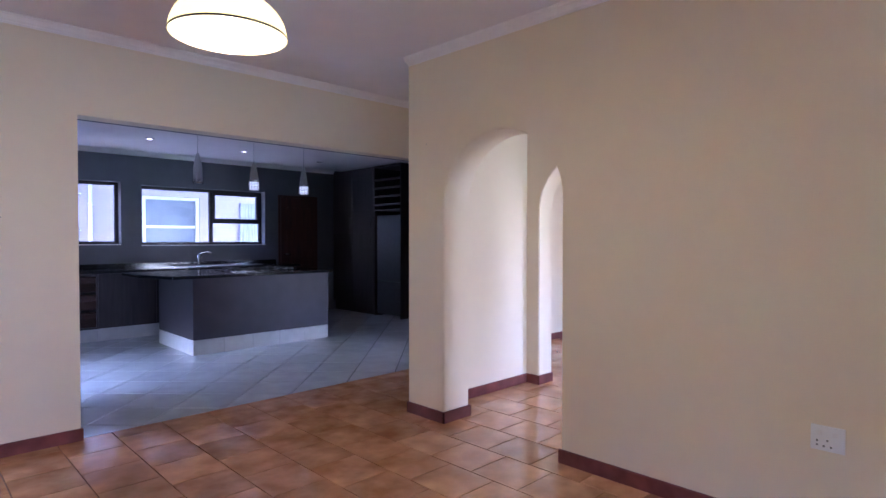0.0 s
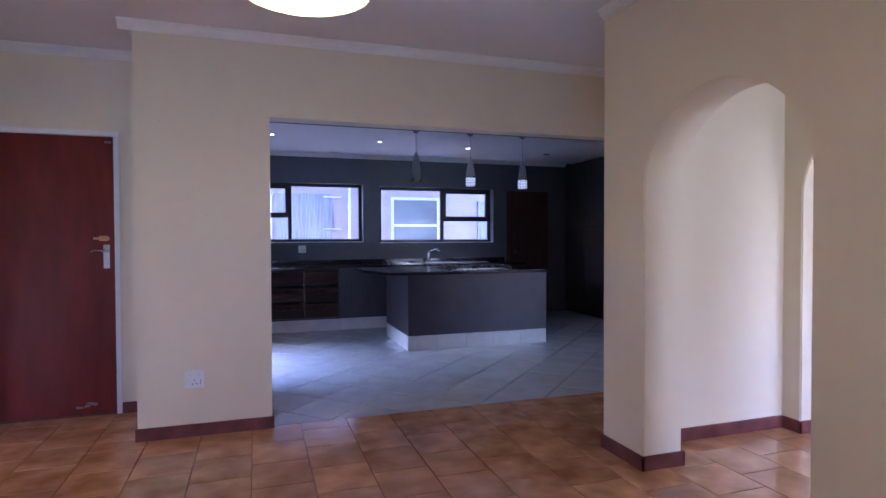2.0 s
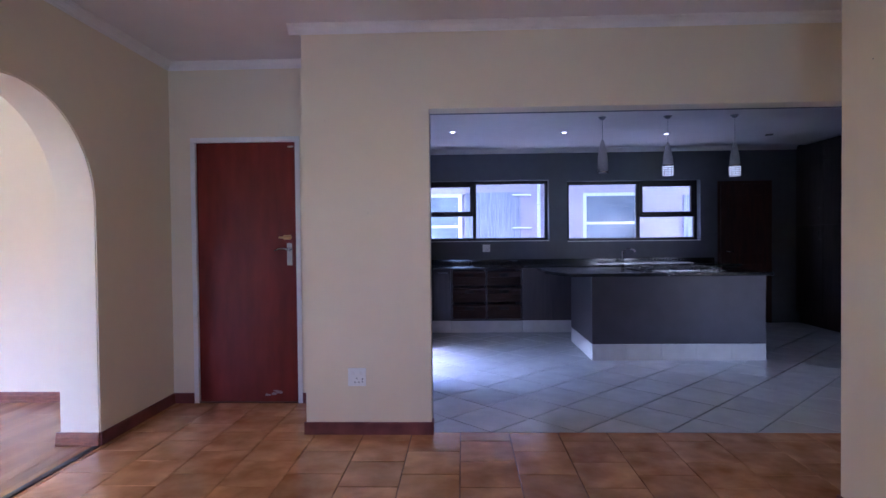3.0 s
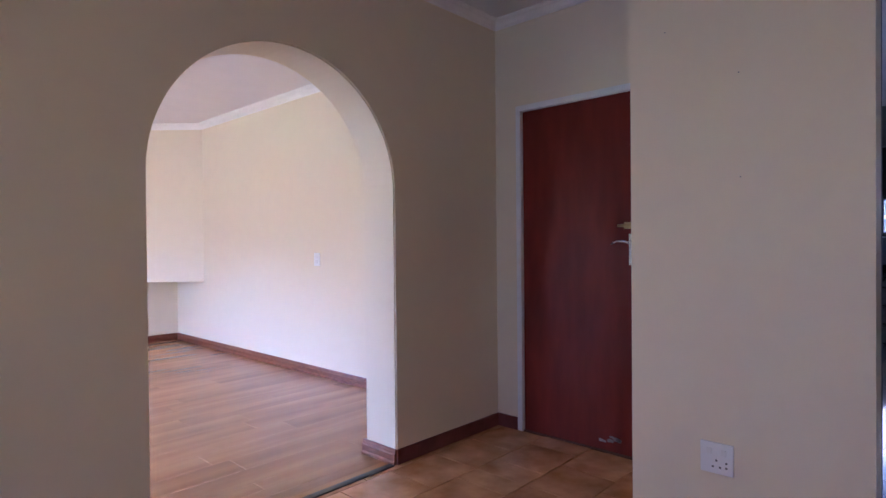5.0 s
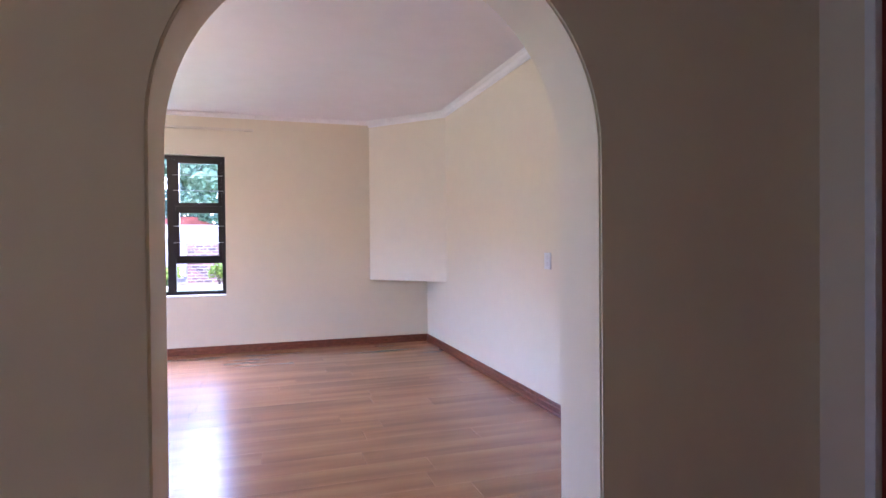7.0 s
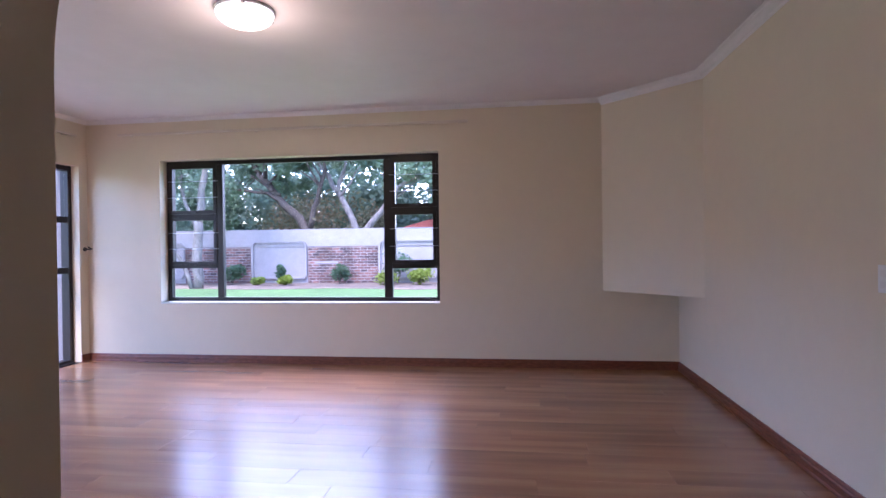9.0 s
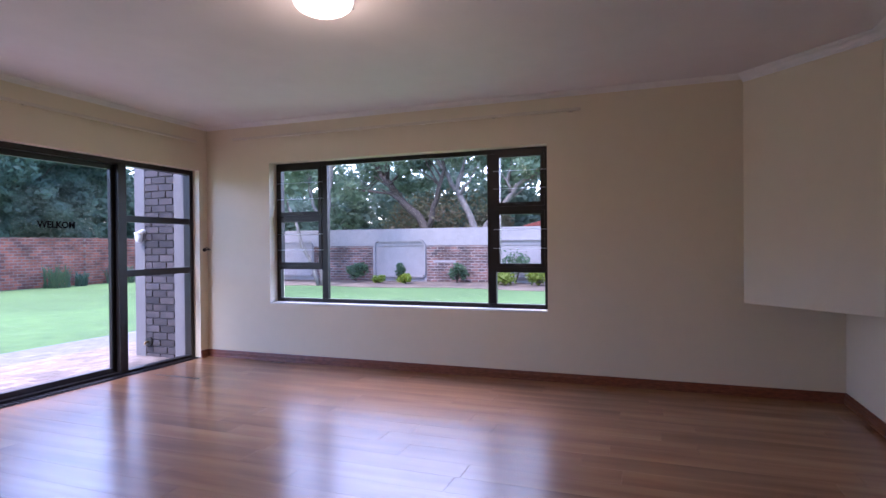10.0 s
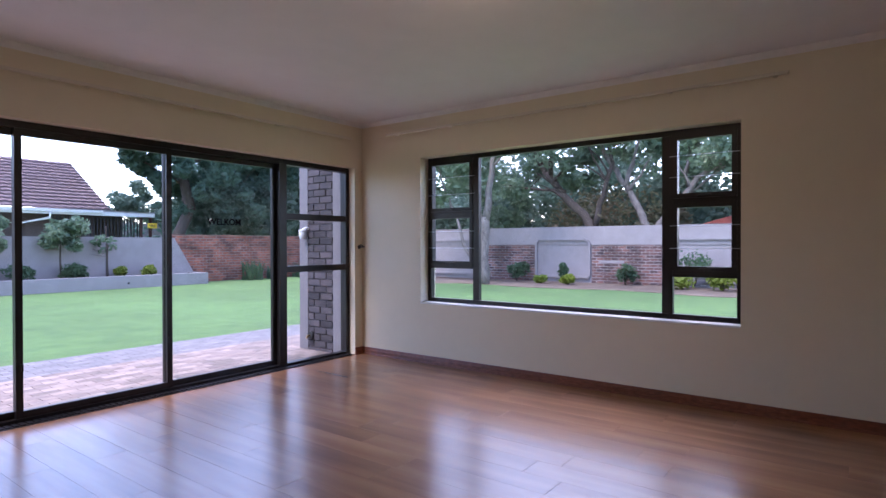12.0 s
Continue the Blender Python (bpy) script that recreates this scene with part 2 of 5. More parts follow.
M_STRIP = mat("grey_painted_plaster", (0.20, 0.185, 0.19), 0.85, var=0.05, scale=5, bump=0.2, bump_scale=60, var2=0.1)
M_NTRIM = mat("dull_white_frame", (0.46, 0.45, 0.46), 0.5, var=0.04, scale=8)
M_BOUNCE_GROUND = mat("grey_bounce_ground", (0.30, 0.295, 0.30), 0.9, var=0.08, scale=3, bump=0.2)
M_SHADE_OUT = glow("lamp_shade_glass", (1.0, 0.78, 0.22), 0.045, (0.85, 0.70, 0.30))
M_SHADE_IN = glow("lamp_shade_lining", (1.0, 0.88, 0.45), 0.035, (0.35, 0.29, 0.12))
M_BULB = glow("bulb", (1.0, 0.86, 0.55), 2.0)
M_DIFFUSER = glow("frosted_glass", (1.0, 0.95, 0.80), 0.22)
M_SPOT = glow("downlight_lens", (0.9, 0.95, 1.0), 0.7)
M_PENDLIT = glow("pendant_glow", (0.85, 0.93, 1.0), 0.020)
M_NWALL = mat("neighbour_plaster", (0.30, 0.25, 0.265), 0.9, var=0.04, scale=3, bump=0.2, var2=0.08)
M_YELLOW = mat("yellow_sign", (0.75, 0.50, 0.03), 0.5)
M_NGLASS = mat("dim_window", (0.15, 0.165, 0.17), 0.12, var=0.15, scale=1.5)
M_CURTAIN = mat("grey_curtain", (0.22, 0.22, 0.24), 0.8, var=0.2, scale=5, stretch=(8, 8, 0.4))
M_INK = mat("black_lettering", (0.006, 0.006, 0.007), 0.8, spec=0.1)
M_DARKSTEEL = mat("dark_steel", (0.10, 0.10, 0.11), 0.4, metal=0.6, var=0.05, scale=20)
M_RAIL = mat("cream_rail", (0.70, 0.62, 0.50), 0.45, var=0.02)
M_CLEARBAR = leafy("clear_plastic_bar", (0.80, 0.84, 0.88), (0.70, 0.74, 0.78))
M_HOUSEWALL = mat("brown_house_wall", (0.10, 0.072, 0.06), 0.9, var=0.1, scale=3)



# ---- building helpers ----
def box(bm, x0, y0, z0, x1, y1, z1, bevel=0.0):
    vs = [bm.verts.new((x, y, z)) for z in (z0, z1) for y in (y0, y1) for x in (x0, x1)]
    fs = [bm.faces.new([vs[i] for i in q]) for q in ((0, 2, 3, 1), (4, 5, 7, 6), (0, 1, 5, 4), (1, 3, 7, 5), (3, 2, 6, 7), (2, 0, 4, 6))]
    if bevel:
        es = {e for f in fs for e in f.edges}
        bmesh.ops.bevel(bm, geom=list(es), offset=bevel, segments=2, affect="EDGES", profile=0.6)
    return fs


def tube(bm, pts, radii, seg=10, cap=True):
    """A round tube through points, with a radius at each."""
    pts = [Vector(p) for p in pts]
    if not isinstance(radii, (list, tuple)):
        radii = [radii] * len(pts)
    rings = []
    for i, p in enumerate(pts):
        d = (pts[min(i + 1, len(pts) - 1)] - pts[max(i - 1, 0)]).normalized()
        a = d.orthogonal().normalized() if abs(d.z) < 0.99 else Vector((1, 0, 0))
        if abs(d.z) < 0.99:
            a = d.cross(Vector((0, 0, 1))).normalized()
        b = d.cross(a)
        rings.append([bm.verts.new(p + (a * math.cos(t) + b * math.sin(t)) * radii[i]) for t in (2 * math.pi * k / seg for k in range(seg))])
    for r0, r1 in zip(rings, rings[1:]):
        for k in range(seg):
            f = bm.faces.new((r0[k], r0[(k + 1) % seg], r1[(k + 1) % seg], r1[k]))
            f.smooth = True
    if cap:
        bm.faces.new(rings[0][::-1])
        bm.faces.new(rings[-1])


def spin(bm, profile, centre=(0, 0, 0), seg=40):
    """A turned shape from (radius, height) pairs."""
    c = Vector(centre)
    rings = []
    for r, z in profile:
        if r < 1e-5:
            rings.append([bm.verts.new(c + Vector((0, 0, z)))])
        else:
            rings.append([bm.verts.new(c + Vector((r * math.cos(2 * math.pi * k / seg), r * math.sin(2 * math.pi * k / seg), z))) for k in range(seg)])
    for a, b in zip(rings, rings[1:]):
        for k in range(seg):
            q = []
            for v in (a[k % len(a)], a[(k + 1) % len(a)], b[(k + 1) % len(b)], b[k % len(b)]):
                if v not in q:
                    q.append(v)
            if len(q) > 2:
                bm.faces.new(q).smooth = True


def prism(bm, outline, axis, a0, a1):
    """Extrudes a 2D outline along an axis: 'x' takes (y, z), 'y' takes (x, z), 'z' takes (x, y)."""
    def put(p, a):
        return {"x": (a, p[0], p[1]), "y": (p[0], a, p[1]), "z": (p[0], p[1], a)}[axis]
    lo, hi = [bm.verts.new(put(p, a0)) for p in outline], [bm.verts.new(put(p, a1)) for p in outline]
    n = len(outline)
    bm.faces.new(lo[::-1]), bm.faces.new(hi)
    for i in range(n):
        bm.faces.new((lo[i], lo[(i + 1) % n], hi[(i + 1) % n], hi[i]))
    bmesh.ops.recalc_face_normals(bm, faces=bm.faces[:])


def finish(bm, name, material):
    me = bpy.data.meshes.new(name)
    bm.to_mesh(me)
    bm.free()
    for m in (material if isinstance(material, (list, tuple)) else (material,)):
        me.materials.append(m)
    return me


def solid(name, bm, material, label="", category="", kind="", group=""):
    return tagged(new(name, finish(bm, name, material)), label, category, group, kind)


def part(name, bm, material, parent, label=""):
    ob = new(name, finish(bm, name, material))
    ob.parent = parent
    if parent.type != "EMPTY" or parent.matrix_basis != Matrix():
        ob.matrix_parent_inverse = Matrix.Identity(4)
    return tagged(ob, label)


def thing(name, label, category, group="", kind="", at=(0, 0, 0)):
    ob = new(name)
    ob.empty_display_size = 0.1
    ob.location = at
    return tagged(ob, label, category, group, kind)


def boxes(*rows, bevel=0.0):
    bm = bmesh.new()
    for r in rows:
        box(bm, *r, bevel=bevel)
    return bm


def wall_with_holes(name, axis, a0, a1, t0, t1, z0, z1, holes, material, label):
    """A straight wall along an axis with rectangular openings (a, z ranges) cut through it."""
    bm = bmesh.new()
    cuts_a = sorted({a0, a1, *(v for h in holes for v in h[:2])})
    cuts_z = sorted({z0, z1, *(v for h in holes for v in h[2:])})
    cuts_a, cuts_z = [a for a in cuts_a if a0 <= a <= a1], [z for z in cuts_z if z0 <= z <= z1]
    full = {}
    for i in range(len(cuts_a) - 1):
        for j in range(len(cuts_z) - 1):
            ca, cz = (cuts_a[i] + cuts_a[i + 1]) / 2, (cuts_z[j] + cuts_z[j + 1]) / 2
            full[i, j] = not any(h[0] < ca < h[1] and h[2] < cz < h[3] for h in holes)
    vs = {}

    def v(i, j, k):
        if (i, j, k) not in vs:
            a, t, z = cuts_a[i], (t0, t1)[k], cuts_z[j]
            vs[i, j, k] = bm.verts.new((a, t, z) if axis == "x" else (t, a, z))
        return vs[i, j, k]
    for (i, j), on in full.items():
        if not on:
            continue
        for k in (0, 1):
            bm.faces.new((v(i, j, k), v(i + 1, j, k), v(i + 1, j + 1, k), v(i, j + 1, k)))
        for di, dj, e in ((-1, 0, ((i, j), (i, j + 1))), (1, 0, ((i + 1, j), (i + 1, j + 1))), (0, -1, ((i, j), (i + 1, j))), (0, 1, ((i, j + 1), (i + 1, j + 1)))):
            if not full.get((i + di, j + dj), False):
                (p, q), (r, s) = e
                bm.faces.new((v(p, q, 0), v(r, s, 0), v(r, s, 1), v(p, q, 1)))
    bmesh.ops.recalc_face_normals(bm, faces=bm.faces[:])
    return solid(name, bm, material, label, "wall", "structure")


def arch_wall(name, y0, y1, x0, x1, top, arches, material, label):
    """A wall along y whose arches (y0, y1, spring, rise) stand on the floor."""
    out = [(y0, 0.0)]
    for a, b, spring, rise in arches:
        out += [(a, 0.0), (a, spring)]
        c, r = (a + b) / 2, (b - a) / 2
        out += [(c - r * math.cos(math.pi * k / 44), spring + rise * math.sin(math.pi * k / 44)) for k in range(1, 44)]
        out += [(b, spring), (b, 0.0)]
    out += [(y1, 0.0), (y1, top), (y0, top)]
    bm = bmesh.new()
    prism(bm, out, "x", x0, x1)
    edges = [e for e in bm.edges if abs((e.verts[0].co - e.verts[1].co).x) < 1e-6 and all(0.0 <= v.co.z < top - 0.01 for v in e.verts)
             and not all(v.co.z < 1e-6 for v in e.verts)]
    bmesh.ops.bevel(bm, geom=edges, offset=0.007, segments=2, affect="EDGES", clamp_overlap=True)
    return solid(name, bm, material, label, "wall", "structure")


COVE = [(0, 0), (0, -0.078), (0.008, -0.078), (0.011, -0.066), (0.020, -0.060), (0.028, -0.044), (0.044, -0.028), (0.060, -0.020), (0.066, -0.011), (0.078, -0.008), (0.078, 0)]


def run_profile(bm, profile, p, q, inward, z):
    """Sweeps a (out, up) profile from p to q; inward is the way it stands out from the wall."""
    p, q, w = Vector((*p, z)), Vector((*q, z)), Vector((*inward, 0))
    a = [bm.verts.new(p + w * o + Vector((0, 0, u))) for o, u in profile]
    b = [bm.verts.new(q + w * o + Vector((0, 0, u))) for o, u in profile]
    n = len(profile)
    for i in range(n):
        bm.faces.new((a[i], a[(i + 1) % n], b[(i + 1) % n], b[i]))
    bm.faces.new(a), bm.faces.new(b[::-1])


def cornice(name, runs, z, label, size=1.0):
    bm = bmesh.new()
    for p, q, w in runs:
        run_profile(bm, [(o * size, u * size) for o, u in COVE], p, q, w, z)
    bmesh.ops.recalc_face_normals(bm, faces=bm.faces[:])
    return solid(name, bm, M_CORNICE, label, "cornice", "structure")


FLAT_SKIRT = [(0, 0), (0.012, 0), (0.012, 0.074), (0.009, 0.080), (0, 0.080)]
WOOD_SKIRT = [(0, 0), (0.022, 0), (0.022, 0.012), (0.016, 0.020), (0.016, 0.052), (0.011, 0.060), (0.011, 0.070), (0.006, 0.082), (0, 0.082)]


def skirting(name, runs, profile, material, label):
    bm = bmesh.new()
    for p, q, w in runs:
        run_profile(bm, profile, p, q, w, 0.0)
    bmesh.ops.recalc_face_normals(bm, faces=bm.faces[:])
    return solid(name, bm, material, label, "baseboard", "structure")



# ---- the plan, in metres ----
H = 2.65                      # ceilings of dining room and lounge
XW, XL = -0.544, -0.80        # wall with the arch between dining room and lounge
XE, XE2 = 3.44, 3.70          # wall with the arch to the lobby
YK, YD = 4.945, 5.645          # wall of the kitchen opening, wall of the front door
LX0, LY0, LY1 = -5.735, -0.592, 5.675   # lounge: west, south and north faces
KY, KX, KH = 9.65, 6.55, 2.565        # kitchen: window wall, east side, ceiling
SY = -1.60                    # south face of the dining room
GROUND = -0.10

# ---- walls ----
arch_wall("wall_west_dining", SY, YD + 0.2, XL, XW, H, [(3.474, 4.735, 1.487, 0.632)], M_CREAM, "cream painted wall with a round arched opening to the lounge")
arch_wall("wall_east_dining", SY, 3.915, XE, XE2, H, [(2.56, 3.542, 1.55, 0.46)], M_CREAM, "cream painted wall with a narrow arched opening")
arch_wall("wall_lobby_east", SY, 3.915, 4.80, 5.0, H, [(2.74, 3.71, 1.54, 0.50)], M_CREAM, "cream painted lobby wall with a second arch")
solid("wall_lobby_north", boxes((XE2, 3.845, 0, 4.80, 3.915, H)), M_CREAM, "cream painted short wall between the two arches", "wall", "structure")
wall_with_holes("wall_south_dining", "x", XL, 5.0, SY - 0.2, SY, 0, H, [(0.6, 1.8, 0.1, 0.90), (3.8, 4.75, 0.15, 1.75)], M_CREAM, "plain cream wall with daylight openings")
wall_with_holes("wall_kitchen_opening", "x", 0.70, 9.5, YK, YK + 0.15, 0, H, [(1.52, 5.70, 0, 2.105)], M_CREAM, "cream wall with a wide square opening to the kitchen")
wall_with_holes("wall_kitchen_lining", "x", 0.85, KX + 0.1, YK + 0.15, YK + 0.19, 0, KH, [(1.52, 5.70, 0, 2.105)], M_GREY, "dark grey kitchen side of the opening wall")
solid("wall_door_recess", boxes((0.70, YK + 0.15, 0, 0.85, YD + 0.2, H)), M_CREAM, "cream side wall of the front door recess", "wall", "structure")
wall_with_holes("wall_front_door", "x", XW, 0.70, YD, YD + 0.2, 0, H, [(-0.378, 0.478, 0, 2.071)], M_CREAM, "cream wall around the front door")
wall_with_holes("wall_west_lounge", "y", LY0 - 0.26, LY1 + 0.2, LX0 - 0.26, LX0, -0.1, H, [(0.277, 3.35, 0.64, 2.192)], M_CREAM, "cream lounge wall with a wide window opening")
wall_with_holes("wall_south_lounge", "x", LX0, XL, LY0 - 0.26, LY0, -0.1, H, [(-5.615, -1.20, 0.0, 2.14)], M_CREAM, "cream lounge wall with a sliding door opening")
solid("wall_north_lounge", boxes((LX0, LY1, 0, XL, LY1 + 0.2, H)), M_CREAM, "plain cream lounge wall", "wall", "structure")
wall_with_holes("wall_kitchen_north", "x", 0.85, KX + 0.9, KY, KY + 0.24, 0, KH, [(1.08, 3.0, 1.225, 2.115), (3.27, 5.19, 1.21, 2.09)], M_GREY, "dark grey kitchen wall with two windows")
# the low opening is unseen, added for the kitchen fill lamp
wall_with_holes("wall_kitchen_west", "y", YD + 0.2, KY, 0.85, 0.97, 0, KH, [(6.4, 7.7, 0.05, 0.65)], M_GREY, "dark grey kitchen side wall with an added light opening")
solid("wall_kitchen_east", boxes((KX + 0.66, YK + 0.19, 0, KX + 0.9, KY, KH)), M_GREY, "dark grey wall behind the tall cabinets", "wall", "structure")
solid("wall_far_room", boxes((9.5, SY, 0, 9.7, YK + 0.15, H)), M_CREAM, "cream wall at the end of the passage", "wall", "structure")
# unseen opening, added only to let light into the far room
wall_with_holes("wall_far_south", "x", 5.0, 9.7, SY - 0.2, SY, 0, H, [(6.1, 8.3, 0.9, 2.0)], M_CREAM, "plain cream wall closing the far room, with an added light opening")

# the boxed-in corner of the lounge
bm = bmesh.new()
prism(bm, [(LX0, 4.965), (LX0 + 0.77, LY1), (LX0, LY1)], "z", 0.768, H)
solid("wall_corner_boxing", bm, M_CREAM, "cream plastered corner boxing hanging above the floor", "boxing", "structure")

# ---- ceilings ----
solid("ceiling_dining", boxes((XL, SY - 0.2, H, 9.7, YD + 0.2, H + 0.15)), M_CEIL, "matt white plastered ceiling of the dining room", "ceiling", "structure")
solid("ceiling_lounge", boxes((LX0 - 0.26, LY0 - 0.26, H, XL, LY1 + 0.2, H + 0.15)), M_CEIL, "matt white plastered lounge ceiling", "ceiling", "structure")
solid("ceiling_kitchen", boxes((0.85, YK + 0.15, KH, KX + 0.9, KY + 0.24, KH + 0.12)), M_CEIL, "white kitchen ceiling with small downlights", "ceiling", "structure")
cornice("cornice_dining", [((XW, SY), (XW, YD), (1, 0)), ((XW, YD), (0.70, YD), (0, -1)), ((0.70, YK), (0.70, YD), (-1, 0)), ((0.622, YK), (9.5, YK), (0, -1)),
                           ((XE, SY), (XE, 3.915), (-1, 0)), ((XE, 3.915), (4.80, 3.915), (0, 1)), ((XW, SY), (XE, SY), (0, 1))], H, "white coved cornice of the dining room", 0.72)
cornice("cornice_lounge", [((LX0 + 0.77, LY1), (XL, LY1), (0, -1)), ((XL, LY0), (XL, LY1), (-1, 0)),
                           ((LX0, 4.965), (LX0 + 0.77, LY1), (0.678, -0.735))], H, "white coved cornice of the lounge", 0.85)
cornice("cornice_lounge_windows", [((LX0, LY0), (LX0, 4.965), (1, 0)), ((LX0, LY0), (XL, LY0), (0, 1))], H, "shallow white cornice above the lounge glazing", 0.55)
cornice("cornice_kitchen", [((0.97, KY), (KX, KY), (0, -1))], KH, "white cornice along the kitchen window wall", 0.8)

# ---- floors under the tiles and boards ----
solid("floor_dining", boxes((XL, SY - 0.2, -0.12, 9.7, 4.985, -0.008), (XL, 4.985, -0.12, 0.85, YD + 0.2, -0.008)), M_TERRA_GROUT, "mottled terracotta tiled floor with dark joints", "floor", "structure")
solid("floor_kitchen", boxes((0.85, 4.985, -0.12, KX + 0.9, KY + 0.24, -0.006)), M_KGROUT, "pale grey kitchen tiles laid diagonally", "floor", "structure")
solid("floor_lounge", boxes((LX0 - 0.26, LY0 - 0.26, -0.12, XL, LY1 + 0.2, -0.008)), M_SUB, "reddish cherry laminate board floor", "floor", "structure")

# ---- skirtings ----
skirting("baseboard_dining", [((XW, SY), (XW, 3.474), (1, 0)), ((XW, 4.735), (XW, YD), (1, 0)), ((XW, YD), (-0.378, YD), (0, -1)), ((0.478, YD), (0.70, YD), (0, -1)),
                              ((0.70, YK), (0.70, YD), (-1, 0)), ((0.688, YK), (1.532, YK), (0, -1)), ((1.52, YK), (1.52, YK + 0.08), (1, 0)),
                              ((XE, SY), (XE, 2.572), (-1, 0)), ((XE, 3.53), (XE, 3.927), (-1, 0)), ((XE - 0.012, 3.542), (XE2 + 0.012, 3.542), (0, -1)), ((XE - 0.012, 3.915), (4.80, 3.915), (0, 1)),
                              ((XE2, 3.845), (4.80, 3.845), (0, -1)), ((XE2, 3.53), (XE2, 3.845), (1, 0)), ((4.80, 3.698), (4.80, 3.845), (-1, 0)), ((4.788, 3.71), (5.0, 3.71), (0, -1)),
                              ((9.5, SY), (9.5, YK), (-1, 0)), ((5.70, YK), (9.5, YK), (0, -1))], FLAT_SKIRT, M_SKIRT, "dark red-brown tile skirting")
skirting("baseboard_lounge", [((LX0, LY0), (LX0, LY1), (1, 0)), ((LX0, LY1), (XL, LY1), (0, -1)), ((XL, LY0), (XL, 3.474), (-1, 0)), ((XL, 4.735), (XL, LY1), (-1, 0)),
                              ((LX0, LY0), (-5.615, LY0), (0, 1)), ((-1.2, LY0), (XL, LY0), (0, 1)), ((XL - 0.02, 4.735), (XW, 4.735), (0, -1)), ((XL - 0.02, 3.474), (XW, 3.474), (0, 1))],
         WOOD_SKIRT, M_LSKIRT, "mahogany-stained moulded timber skirting")
solid("threshold_strip", boxes((XW - 0.03, 3.50, -0.004, XW + 0.012, 4.71, 0.006), bevel=0.002), M_BLACK, "dark floor strip under the arch", "threshold", "structure")



# ---- windows and doors ----
def pane(parent, axis, a0, a1, t, z0, z1):
    bm = boxes((a0, t - 0.002, z0, a1, t + 0.002, z1)) if axis == "x" else boxes((t - 0.002, a0, z0, t + 0.002, a1, z1))
    ob = part("pane", bm, M_GLASS, parent)
    ob.visible_shadow = False
    return ob


def bar(parent, name, axis, a0, a1, t0, t1, z0, z1, material=None, bevel=0.004):
    bm = boxes((a0, t0, z0, a1, t1, z1), bevel=bevel) if axis == "x" else boxes((t0, a0, z0, t1, a1, z1), bevel=bevel)
    return part(name, bm, material or M_ALU, parent)


def metal_window(name, axis, a0, a1, z0, z1, t0, t1, lights, label, fw=0.045, sash=0.038):
    """An aluminium window. lights: (a0, a1, z0, z1, opening sash or not)."""
    w = thing(name, label, "window", kind="structure")
    frame_bm = bmesh.new()
    for r in ((a0, a1, z1 - fw, z1), (a0, a1, z0, z0 + fw), (a0, a0 + fw, z0 + fw, z1 - fw), (a1 - fw, a1, z0 + fw, z1 - fw)):
        box(frame_bm, *((r[0], t0, r[2], r[1], t1, r[3]) if axis == "x" else (t0, r[0], r[2], t1, r[1], r[3])))
    part("window_frame", frame_bm, M_ALU, w)
    tm = (t0 + t1) / 2
    for b0, b1, c0, c1, opens in lights:
        g = 0.0
        if opens:
            g = sash
            bm = bmesh.new()
            ts0, ts1 = t0 + 0.004, t1 + 0.008 * (1 if t1 > t0 else -1)
            for r in ((b0, b1, c1 - g, c1), (b0, b1, c0, c0 + g), (b0, b0 + g, c0 + g, c1 - g), (b1 - g, b1, c0 + g, c1 - g)):
                box(bm, *((r[0], ts0, r[2], r[1], ts1, r[3]) if axis == "x" else (ts0, r[0], r[2], ts1, r[1], r[3])))
            s = part("sash", bm, M_ALU, w)
            bm = bmesh.new()
            mid = (b0 + b1) / 2
            box(bm, *((mid - 0.05, t1 + 0.008, c0 + 0.012, mid + 0.05, t1 + 0.022, c0 + 0.026) if axis == "x" else (t1 + 0.008, mid - 0.05, c0 + 0.012, t1 + 0.022, mid + 0.05, c0 + 0.026)), bevel=0.003)
            part("stay_handle", bm, M_BLACK, s)
        pane(w, axis, b0 + g, b1 - g, tm, c0 + g, c1 - g)
    return w


# lounge window: three lights, a fixed light, three lights
W0, W1, WZ0, WZ1, WT0, WT1 = 0.283, 3.35, 0.645, 2.192, -5.915, -5.86
lw = metal_window("window_1", "y", W0, W1, WZ0, WZ1, WT0, WT1,
                  [(0.312, 0.868, 0.685, 1.01, False), (0.312, 0.868, 1.05, 1.575, True), (0.312, 0.868, 1.61, 2.147, True), (0.938, 2.745, 0.685, 2.147, False),
                   (2.83, 3.305, 0.685, 0.995, False), (2.83, 3.305, 1.045, 1.595, True), (2.83, 3.305, 1.635, 2.147, True)],
                  "dark bronze aluminium window with seven panes over the garden")
for a0, a1 in ((0.868, 0.938), (2.745, 2.83)):
    bar(lw, "mullion", "y", a0, a1, WT0, WT1, WZ0 + 0.045, WZ1 - 0.045)
for a0, a1, z0, z1 in ((0.312, 0.868, 1.01, 1.05), (0.312, 0.868, 1.575, 1.61), (2.83, 3.305, 0.995, 1.045), (2.83, 3.305, 1.595, 1.635)):
    bar(lw, "transom", "y", a0, a1, WT0, WT1, z0, z1)
part("window_sill", boxes((-5.857, 0.28, 0.632, -5.727, 3.346, 0.650), bevel=0.003), M_TRIM, lw, "white painted sill")

